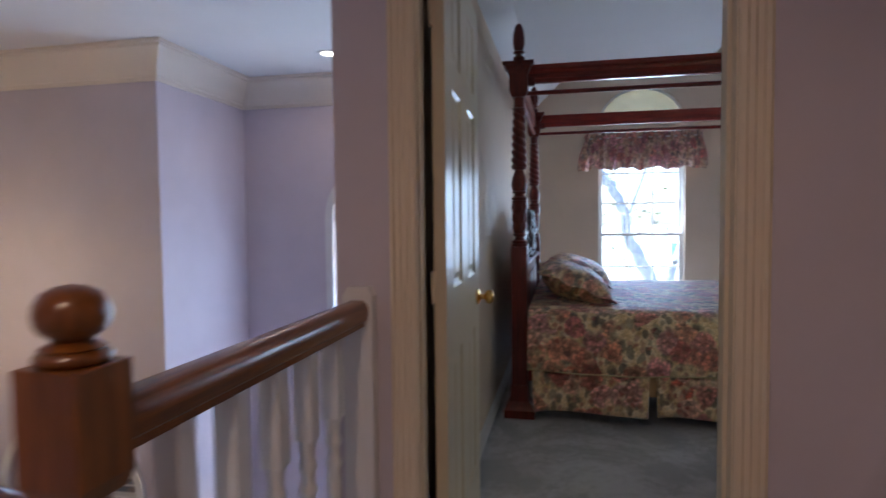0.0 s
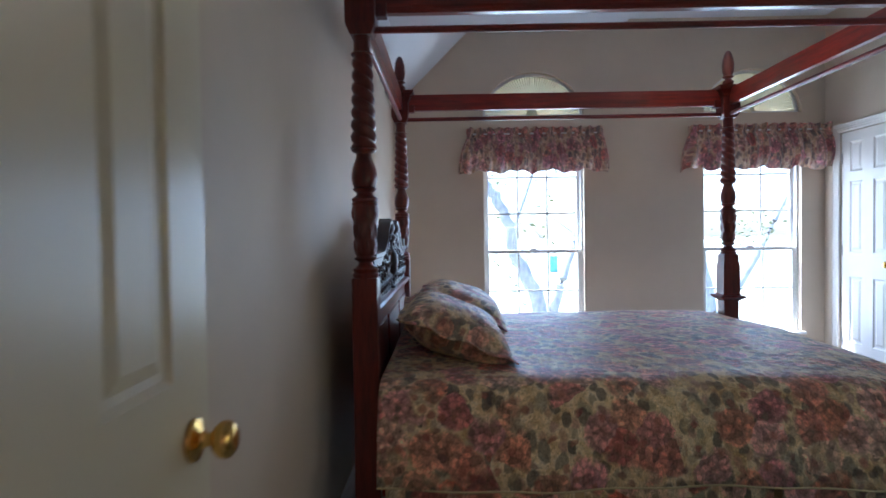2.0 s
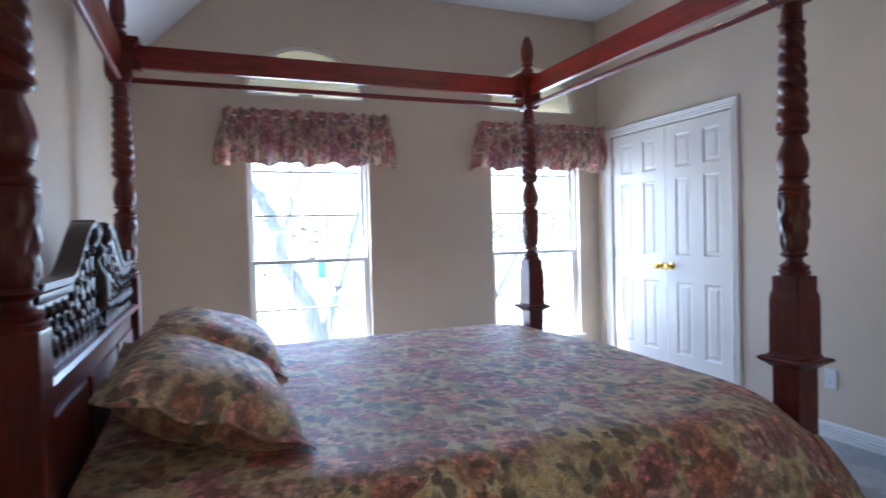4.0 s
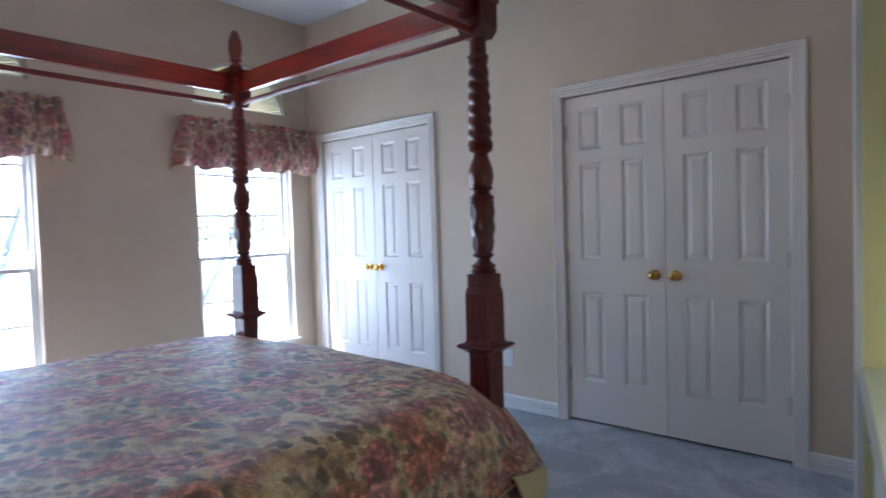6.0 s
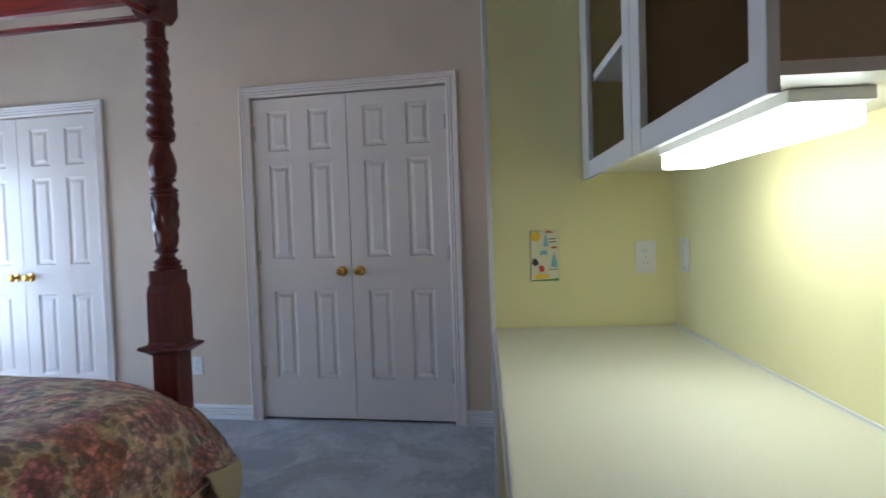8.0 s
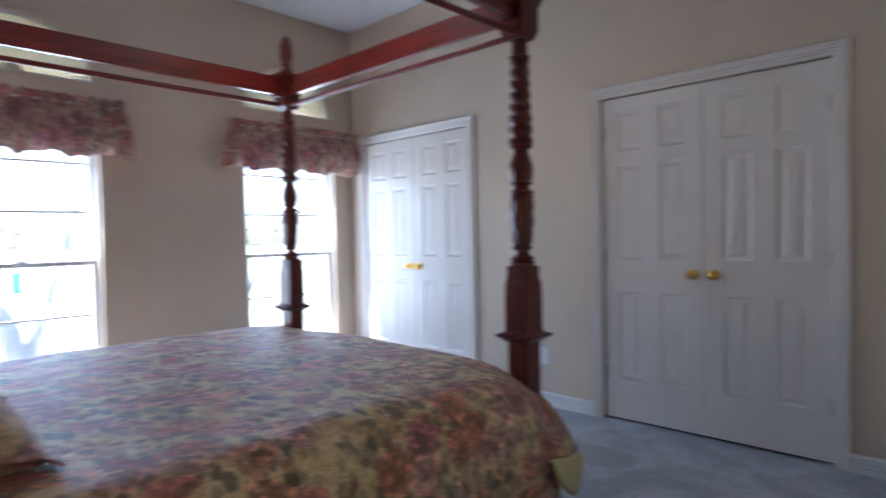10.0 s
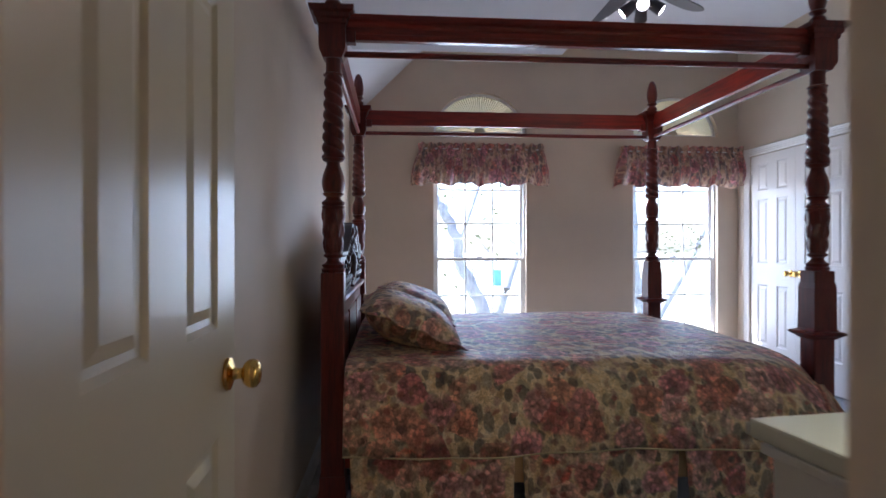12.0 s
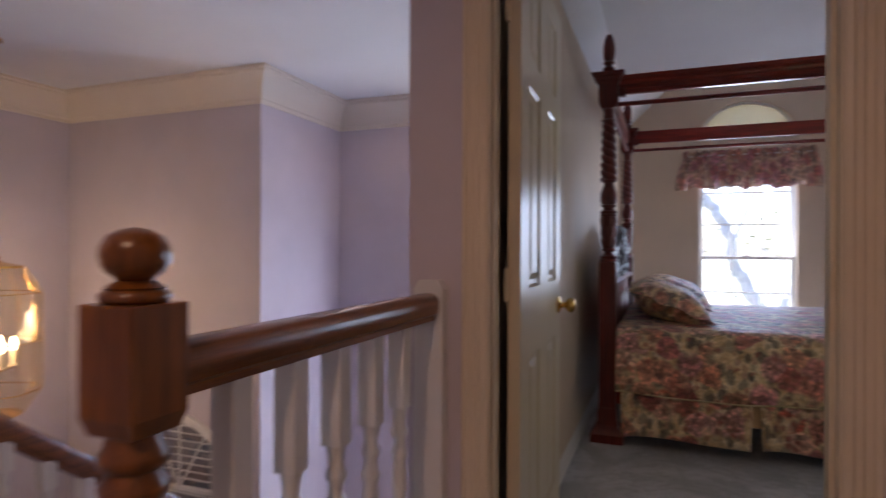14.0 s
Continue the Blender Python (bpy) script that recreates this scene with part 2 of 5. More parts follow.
FLORAL = floral("floral_cloth")
VALCLOTH = floral("floral_valance_cloth", (0.92, 0.80, 0.92), 0.12)
LINING = painted("cream_lining", (0.58, 0.48, 0.27), 0.85, 0.1, 300)
SKIRTBOX = material("box_spring_cloth", (0.10, 0.08, 0.06), 0.9)[0]
m, nt, b = material("pleated_shade_cloth", (0.74, 0.67, 0.47), 0.85)
b.inputs["Transmission Weight"].default_value = 0.0
tr = nt.nodes.new("ShaderNodeBsdfTranslucent")
tr.inputs[0].default_value = (0.80, 0.75, 0.60, 1)
ms = nt.nodes.new("ShaderNodeMixShader")
ms.inputs[0].default_value = 0.11
nt.links.new(b.outputs[0], ms.inputs[1])
nt.links.new(tr.outputs[0], ms.inputs[2])
nt.links.new(ms.outputs[0], nt.nodes["Material Output"].inputs[0])
SHADE = m


def glass(name, tint=(1, 1, 1)):
    m, nt, b = material(name, tint, 0.0)
    thin, gl, mx = nt.nodes.new("ShaderNodeBsdfTransparent"), nt.nodes.new("ShaderNodeBsdfGlossy"), nt.nodes.new("ShaderNodeMixShader")
    thin.inputs[0].default_value = (*tint, 1)
    gl.inputs["Roughness"].default_value = 0.02
    mx.inputs[0].default_value = 0.05
    nt.links.new(thin.outputs[0], mx.inputs[1])
    nt.links.new(gl.outputs[0], mx.inputs[2])
    nt.links.new(mx.outputs[0], nt.nodes["Material Output"].inputs[0])
    return m


GLASS = glass("window_glass", (0.96, 0.98, 0.98))
LGLASS = glass("lantern_glass", (0.97, 0.95, 0.90))


def glow(name, colour, strength):
    m, nt, b = material(name, colour, 0.4)
    b.inputs["Emission Color"].default_value, b.inputs["Emission Strength"].default_value = (*colour, 1), strength
    return m


BULB = glow("lit_spot_bulb", (1.0, 0.93, 0.88), 6.0)
TUBE = glow("lit_tube_diffuser", (1.0, 0.99, 0.84), 1.2)
CANDLE = glow("lit_candle_bulb", (1.0, 0.72, 0.32), 6.0)
CANL = glow("lit_downlight", (1.0, 0.90, 0.70), 2.0)

# ---- building helpers ----
def part(name, bm, mat, parent=None, label="", smooth=None, at=None):
    me = bpy.data.meshes.new(name)
    bmesh.ops.recalc_face_normals(bm, faces=bm.faces)
    bm.to_mesh(me)
    bm.free()
    for one in (mat if isinstance(mat, (list, tuple)) else [mat]):
        me.materials.append(one)
    if smooth is not None:
        for p in me.polygons:
            p.use_smooth = True
        me.set_sharp_from_angle(angle=radians(smooth))
    ob = new(name, me)
    if parent:
        ob.parent = parent
    if at is not None:
        ob.matrix_basis = at
    return tagged(ob, label) if label else ob


def thing(name, label, category, at=None, group="", kind=""):
    ob = new(name)
    ob.empty_display_size = 0.05
    if at is not None:
        ob.matrix_basis = at
    return tagged(ob, label, category, group, kind)


def box(bm, x0, x1, y0, y1, z0, z1, bevel=0.0, m=None):
    vs = [bm.verts.new((x, y, z)) for z in (z0, z1) for y in (y0, y1) for x in (x0, x1)]
    fs = [bm.faces.new([vs[i] for i in q]) for q in ((0, 2, 3, 1), (4, 5, 7, 6), (0, 1, 5, 4), (2, 6, 7, 3), (0, 4, 6, 2), (1, 3, 7, 5))]
    if bevel > 0:
        es = list({e for f in fs for e in f.edges})
        r = bmesh.ops.bevel(bm, geom=es, offset=bevel, segments=2, affect="EDGES", profile=0.6)
        vs = [v for v in vs if v.is_valid] + list(r["verts"])
    if m is not None:
        bmesh.ops.transform(bm, matrix=m, verts=list(set(vs)))
    return vs


def boxed(*args, **kw):
    bm = bmesh.new()
    box(bm, *args, **kw)
    return bm


def prism(bm, pts, axis, a, b_):
    """A polygon of (u, v) pushed along an axis: 'x' -> (y, z), 'y' -> (x, z), 'z' -> (x, y)."""
    def put(u, v, w):
        return {"x": (w, u, v), "y": (u, w, v), "z": (u, v, w)}[axis]
    lo, hi = [bm.verts.new(put(u, v, a)) for u, v in pts], [bm.verts.new(put(u, v, b_)) for u, v in pts]
    n = len(pts)
    bm.faces.new(lo)
    bm.faces.new(hi[::-1])
    for i in range(n):
        bm.faces.new((lo[i], lo[(i + 1) % n], hi[(i + 1) % n], hi[i]))
    return lo + hi


def prismed(pts, axis, a, b_):
    bm = bmesh.new()
    prism(bm, pts, axis, a, b_)
    return bm


def lathe(bm, profile, segs=20, twist=None, at=(0, 0, 0)):
    """A turned piece from (radius, z) pairs; twist(z, angle) scales the radius."""
    rings = []
    for r, z in profile:
        ring = []
        for k in range(segs):
            a = 2 * math.pi * k / segs
            q = r * (twist(z, a) if twist else 1)
            ring.append(bm.verts.new((at[0] + q * math.cos(a), at[1] + q * math.sin(a), at[2] + z)))
        rings.append(ring)
    for lo, hi in zip(rings, rings[1:]):
        for k in range(segs):
            bm.faces.new((lo[k], lo[(k + 1) % segs], hi[(k + 1) % segs], hi[k]))
    bm.faces.new(rings[0][::-1])
    bm.faces.new(rings[-1])


def lathed(profile, segs=20, twist=None, at=(0, 0, 0)):
    bm = bmesh.new()
    lathe(bm, profile, segs, twist, at)
    return bm


def swept(bm, profile, path, closed=False):
    """A profile of (side, up) carried along a level path of (x, y, z), mitred at the corners."""
    n = len(path)
    rings = []
    for i, p in enumerate(path):
        p = Vector(p)
        d0 = (p - Vector(path[i - 1])).normalized() if i or closed else None
        d1 = (Vector(path[(i + 1) % n]) - p).normalized() if i < n - 1 or closed else None
        d0, d1 = d0 or d1, d1 or d0
        t = (d0 + d1).normalized()
        side = Vector((t.y, -t.x, 0))
        side /= max(0.3, side.dot(Vector((d1.y, -d1.x, 0))))
        rings.append([bm.verts.new(p + side * s + Vector((0, 0, u))) for s, u in profile])
    k = len(profile)
    for i in range(n if closed else n - 1):
        lo, hi = rings[i], rings[(i + 1) % n]
        for j in range(k):
            bm.faces.new((lo[j], lo[(j + 1) % k], hi[(j + 1) % k], hi[j]))
    if not closed:
        bm.faces.new(rings[0])
        bm.faces.new(rings[-1][::-1])


def tube(bm, pts, r, segs=10):
    rings = []
    for i, p in enumerate(pts):
        p = Vector(p)
        t = (Vector(pts[min(i + 1, len(pts) - 1)]) - Vector(pts[max(i - 1, 0)])).normalized()
        a = t.cross(Vector((0, 0, 1)) if abs(t.z) < 0.9 else Vector((1, 0, 0))).normalized()
        c = t.cross(a)
        rr = r[i] if isinstance(r, (list, tuple)) else r
        rings.append([bm.verts.new(p + rr * (a * math.cos(2 * math.pi * k / segs) + c * math.sin(2 * math.pi * k / segs))) for k in range(segs)])
    for lo, hi in zip(rings, rings[1:]):
        for k in range(segs):
            bm.faces.new((lo[k], lo[(k + 1) % segs], hi[(k + 1) % segs], hi[k]))
    bm.faces.new(rings[0][::-1])
    bm.faces.new(rings[-1])


# ---- structure ----
def structure(name, bm, mat, label, smooth=None):
    return tagged(part(name, bm, mat, None, label, smooth), "", "structure", "", "structure")


CZ = 3.11
W1, W2 = (0.965, 1.865), (2.925, 3.795)
SILL, HEAD, ARCH0, ARCH1 = 0.30, 2.00, 2.265, 2.655
N0, N1 = 8.0, 8.16
bm = bmesh.new()
xs = [0.02, W1[0], W1[1], W2[0], W2[1], 4.16]
for a, c in ((0, 1), (2, 3), (4, 5)):
    box(bm, xs[a], xs[c], N0, N1, -0.2, CZ + 0.3)
for lo, hi in (W1, W2):
    box(bm, lo, hi, N0, N1, -0.2, SILL)
    box(bm, lo, hi, N0, N1, HEAD, ARCH0)
    mid, half, steps = (lo + hi) / 2, (hi - lo) / 2, 24
    edge = [(mid - half * math.cos(math.pi * i / steps), ARCH0 + (ARCH1 - ARCH0) * math.sin(math.pi * i / steps)) for i in range(steps + 1)]
    for (xa, za), (xb, zb) in zip(edge, edge[1:]):
        prism(bm, [(xa, za), (xb, zb), (xb, CZ + 0.3), (xa, CZ + 0.3)], "y", N0, N1)
structure("wall_north", bm, WALL, "beige painted bedroom wall with two arched windows")

EX = 4.0
CLOSETS = ((4.10, 5.49), (6.47, 7.87))
CAS, DH = 0.072, 2.04
bm = bmesh.new()
ys = [3.70] + [v for lo, hi in CLOSETS for v in (lo + CAS, hi - CAS)] + [8.0]
for a, c in ((0, 1), (2, 3), (4, 5)):
    box(bm, EX, EX + 0.16, ys[a], ys[c], -0.2, CZ + 0.3)
for lo, hi in CLOSETS:
    box(bm, EX, EX + 0.16, lo + CAS, hi - CAS, DH, CZ + 0.3)
    box(bm, EX + 0.09, EX + 0.16, lo + CAS, hi - CAS, -0.2, DH)
structure("wall_east", bm, WALL, "beige painted bedroom wall with two closets")

WX = 0.17
structure("wall_west", boxed(0.02, WX, 2.94, 8.0, -0.2, 2.6), WALL, "beige painted bedroom wall behind the bed")
structure("wall_west_foyer", boxed(0.012, 0.02, 2.82, 6.25, -3.0, 2.5), LILAC, "lilac painted stairwell side of the bedroom wall")

S0, S1, JL, JR = 2.82, 2.94, 0.229, 1.002
bm = bmesh.new()
box(bm, 0.02, JL - 0.02, S0, S1, -0.2, CZ + 0.3)
box(bm, JR + 0.02, 4.16, S0, S1, -0.2, CZ + 0.3)
box(bm, JL - 0.02, JR + 0.02, S0, S1, 2.06, CZ + 0.3)
structure("wall_south", bm, WALL, "beige painted wall with the bedroom doorway")
bm = bmesh.new()
box(bm, 0.012, JL - 0.02, S0 - 0.006, S0, -0.2, 2.5)
box(bm, JR + 0.02, 1.62, S0 - 0.006, S0, -0.2, 2.5)
box(bm, JL - 0.02, JR + 0.02, S0 - 0.006, S0, 2.06, 2.5)
structure("wall_hall_north", bm, LILAC, "lilac painted hall wall around the bedroom doorway")

bm = bmesh.new()
box(bm, WX, 4.16, 2.94, 8.0, -0.2, 0.0)
box(bm, JL - 0.02, JR + 0.02, 2.82, 2.94, -0.2, 0.0)
structure("floor", bm, CARPET, "grey-blue cut pile carpet with vacuum marks")
bm = bmesh.new()
box(bm, 0.93, 4.16, 2.94, 8.0, CZ, CZ + 0.12)
prism(bm, [(0.93, CZ), (0.93, CZ + 0.12), (0.02, 2.33), (0.02, 2.21)], "y", 2.94, 8.0)
structure("ceiling", bm, CEIL, "white vaulted bedroom ceiling")


def casing(name, y_or_x, lo, hi, top, axis, face, mat, label, w=CAS):
    """Fluted door casing round an opening: outer edges lo..hi, along x (axis 'y') or y (axis 'x'); face: +1 or -1 out of the wall."""
    root = tagged(thing(name, label, "structure"), kind="structure")
    prof = [(0, 0), (0, 0.014), (w * 0.12, 0.021), (w * 0.22, 0.014), (w * 0.34, 0.016), (w * 0.46, 0.011), (w * 0.58, 0.016), (w * 0.70, 0.011), (w * 0.82, 0.015), (w * 0.94, 0.012), (w, 0.008), (w, 0)]
    def put(u, d, z):
        return (y_or_x + face * d, u, z) if axis == "x" else (u, y_or_x + face * d, z)
    for side in ("leg_l", "leg_r", "head"):
        bm = bmesh.new()
        rows = []
        for s, d in prof:
            if side == "leg_l":
                rows.append((put(lo + s, d, 0), put(lo + s, d, top - s)))
            elif side == "leg_r":
                rows.append((put(hi - s, d, 0), put(hi - s, d, top - s)))
            else:
                rows.append((put(lo + s, d, top - s), put(hi - s, d, top - s)))
        vs = [(bm.verts.new(a), bm.verts.new(c)) for a, c in rows]
        for (a, c), (e, g) in zip(vs, vs[1:] + vs[:1]):
            bm.faces.new((a, c, g, e))
        bm.faces.new([v[0] for v in vs])
        bm.faces.new([v[1] for v in vs][::-1])
        part("casing_board", bm, mat, root)
    return root


def baseboard(path, name="baseboard", mat=TRIM):
    bm = bmesh.new()
    swept(bm, [(0, 0.0), (0.016, 0.0), (0.016, 0.028), (0.008, 0.031), (0.015, 0.036), (0.015, 0.047), (0.007, 0.050), (0.014, 0.055), (0.014, 0.064), (0.006, 0.067), (0.012, 0.072), (0.011, 0.082), (0.004, 0.090), (0, 0.092)], path)
    structure(name, bm, mat, "white ridged baseboard along the carpet")


baseboard([(EX, 8.0, 0), (EX, CLOSETS[1][1], 0)])
baseboard([(EX, CLOSETS[1][0], 0), (EX, CLOSETS[0][1], 0)])
baseboard([(EX, CLOSETS[0][0], 0), (EX, 3.76, 0)])
baseboard([(WX, 3.0, 0), (WX, 8.0, 0), (EX, 8.0, 0)])


# ---- doors ----
def six_panel(root, w, h, t, both=False, mat=None):
    """A six-panel leaf in x 0..w, front at y 0, back at y t."""
    d = 0.009
    fx = ((0.165, 0.40), (0.60, 0.835))
    fz = ((0.125, 0.40), (0.50, 0.795), (0.835, 0.96))
    bm = bmesh.new()
    box(bm, 0, w, d, t - (d if both else 0), 0, h)
    for a, c in ((0, fx[0][0]), (fx[0][1], fx[1][0]), (fx[1][1], 1)):
        for y0, y1 in (((0, d), (t - d, t)) if both else ((0, d),)):
            box(bm, a * w, c * w, y0, y1, 0, h)
    zs = [0] + [v for p in fz for v in p] + [1]
    for a, c in fx:
        for z0, z1 in zip(zs[::2], zs[1::2]):
            for y0, y1 in (((0, d), (t - d, t)) if both else ((0, d),)):
                box(bm, a * w, c * w, y0, y1, z0 * h, z1 * h)
    bmesh.ops.remove_doubles(bm, verts=bm.verts, dist=0.0002)
    leaf = part("leaf", bm, mat or DOORP, root)
    for a, c in fx:
        for z0, z1 in fz:
            for front in ((True, False) if both else (True,)):
                bm = bmesh.new()
                x0, x1, q0, q1 = a * w, c * w, z0 * h, z1 * h
                rings = []
                for inset, depth in ((0.0, 0.0005), (0.010, 0.0075), (0.022, 0.0085), (0.042, 0.002), (0.05, 0.002)):
                    y = depth if front else t - depth
                    rings.append([bm.verts.new(p) for p in ((x0 + inset, y, q0 + inset), (x1 - inset, y, q0 + inset), (x1 - inset, y, q1 - inset), (x0 + inset, y, q1 - inset))])
                for lo, hi in zip(rings, rings[1:]):
                    for k in range(4):
                        bm.faces.new((lo[k], lo[(k + 1) % 4], hi[(k + 1) % 4], hi[k]))
                bm.faces.new(rings[-1])
                part("panel", bm, mat or DOORP, leaf)
    return leaf


KNOB = [(0.0, 0.0), (0.030, 0.0), (0.033, 0.003), (0.031, 0.008), (0.024, 0.011), (0.013, 0.015), (0.010, 0.024), (0.011, 0.030), (0.020, 0.034), (0.027, 0.042), (0.0285, 0.050), (0.026, 0.058), (0.018, 0.064), (0.008, 0.066), (0.0, 0.0662)]


def knob(parent, at, scale=1.0):
    bm = lathed([(max(r, 0.0005) * scale, z * scale) for r, z in KNOB], 24)
    return part("knob", bm, BRASS, parent, "polished brass door knob", 40, at)


def hinge(parent, at, mat=None):
    bm = boxed(-0.014, 0.014, -0.003, 0.001, -0.045, 0.045, bevel=0.001)
    lathe(bm, [(0.006, -0.046), (0.006, 0.046)], 10, at=(0.0, -0.004, 0))
    return part("hinge", bm, mat or STEEL, parent, "", None, at)


for lo, hi in CLOSETS:
    casing("trim", EX, lo, hi, DH + CAS, "x", -1, DOORP, "white fluted casing round a closet")
    a, c = lo + CAS, hi - CAS
    half = (c - a) / 2
    for k in (0, 1):
        root = tagged(thing("closet_door", "white six-panel closet door with a brass knob, shut", "door", group="closet double doors"))
        w = half - 0.004
        leaf = six_panel(root, w, 2.014, 0.034)
        kx = 0.056 if k == 0 else w - 0.056
        knob(leaf, pose(kx, 0, 0.925, 90, 0, 0), 0.95)
        for hz in (0.28, 1.02, 1.80):
            hinge(leaf, pose(w - 0.006 if k == 0 else 0.006, 0, hz), HINGEP)
        # the leaf's front faces west; its x runs towards -y
        y_start = (a + half - 0.002) if k == 0 else (c - 0.002)
        root.matrix_basis = pose(EX + 0.012, y_start, 0.018, 0, 0, -90)
    # added black sheet just behind the leaves, so their gaps look shaded
    bm = boxed(EX + 0.05, EX + 0.088, a, c, 0.0, 2.04)
    structure("closet_shade", bm, GAP_SHADE, "near-black sheet painted as the shade inside a shut closet")

# entry doorway
casing("trim", S0 - 0.006, 0.240 - CAS, JR + CAS + 0.005, 2.045 + CAS, "y", -1, CREAM, "cream fluted casing round the bedroom doorway")
bm = bmesh.new()
box(bm, JL - 0.02, JL, S0 - 0.008, S1 + 0.004, 0, 2.045)
box(bm, JR, JR + 0.02, S0 - 0.008, S1 + 0.004, 0, 2.045)
box(bm, JL - 0.02, JR + 0.02, S0 - 0.008, S1 + 0.004, 2.045, 2.065)
box(bm, JL, JL + 0.011, S0 + 0.03, S0 + 0.07, 0, 2.045, 0.002)
box(bm, JR - 0.011, JR, S0 + 0.03, S0 + 0.07, 0, 2.045, 0.002)
box(bm, JL, JR, S0 + 0.03, S0 + 0.07, 2.034, 2.045, 0.002)
structure("door_jamb", bm, CREAM, "cream painted door jamb with a stop")
strike = thing("strike_plate", "brass strike plate set in the door jamb", "hardware")
part("plate", boxed(JR - 0.0025, JR, S1 - 0.045, S1 - 0.012, 0.85, 0.91, bevel=0.001), BRASS, strike)

door = tagged(thing("door_1", "cream six-panel bedroom door, open against the wall", "door"))
leaf = six_panel(door, 0.735, 2.025, 0.035, True, ENTRYP)
knob(leaf, pose(0.735 - 0.062, 0.0, 0.915, 90, 0, 0))
for hz in (0.25, 1.03, 1.80):
    bm = boxed(-0.030, 0.0, -0.0015, 0.0015, -0.045, 0.045)
    lathe(bm, [(0.0065, -0.045), (0.0065, 0.045)], 12, at=(-0.006, 0.0, 0))
    part("hinge", bm, CREAM, leaf, "painted-over steel hinge", 40, pose(0, 0.036, hz))
door.matrix_basis = pose(0.288, 2.947, 0.012, 0, 0, 91.3)

# ---- bedroom windows ----
def sash(parent, x0, x1, y, z0, z1, cols, rows, rail=0.028):
    root = part("sash", boxed(x0, x1, y - 0.018, y + 0.018, z0, z0 + rail, bevel=0.003), TRIM, parent)
    for a, c, p, q in ((x0, x1, z1 - rail, z1), (x0, x0 + rail, z0 + rail, z1 - rail), (x1 - rail, x1, z0 + rail, z1 - rail)):
        part("sash_rail", boxed(a, c, y - 0.017, y + 0.017, p, q, bevel=0.002), TRIM, root)
    cx = [x0 + rail + (x1 - x0 - 2 * rail) * k / cols for k in range(cols + 1)]
    cz = [z0 + rail] + list(rows) + [z1 - rail]
    for x in cx[1:-1]:
        part("muntin", boxed(x - 0.0065, x + 0.0065, y - 0.010, y + 0.010, z0 + rail, z1 - rail), TRIM, root)
    for z in rows:
        part("muntin", boxed(x0 + rail, x1 - rail, y - 0.009, y + 0.009, z - 0.0065, z + 0.0065), TRIM, root)
    for xa, xb in zip(cx, cx[1:]):
        for za, zb in zip(cz, cz[1:]):
            ob = part("pane", boxed(xa, xb, y - 0.002, y + 0.002, za, zb), GLASS, root)
            ob.visible_shadow = False


def arch_points(mid, half, z0, rise, steps=24, shrink=0.0):
    return [(mid - (half - shrink) * math.cos(math.pi * i / steps), z0 + (rise - shrink) * math.sin(math.pi * i / steps)) for i in range(steps + 1)]


def arch_ring(bm, mid, half, z0, rise, width, y0, y1, steps=24):
    out, inn = arch_points(mid, half, z0, rise, steps), arch_points(mid, half, z0, rise, steps, width)
    for i in range(steps):
        prism(bm, [out[i], out[i + 1], inn[i + 1], inn[i]], "y", y0, y1)


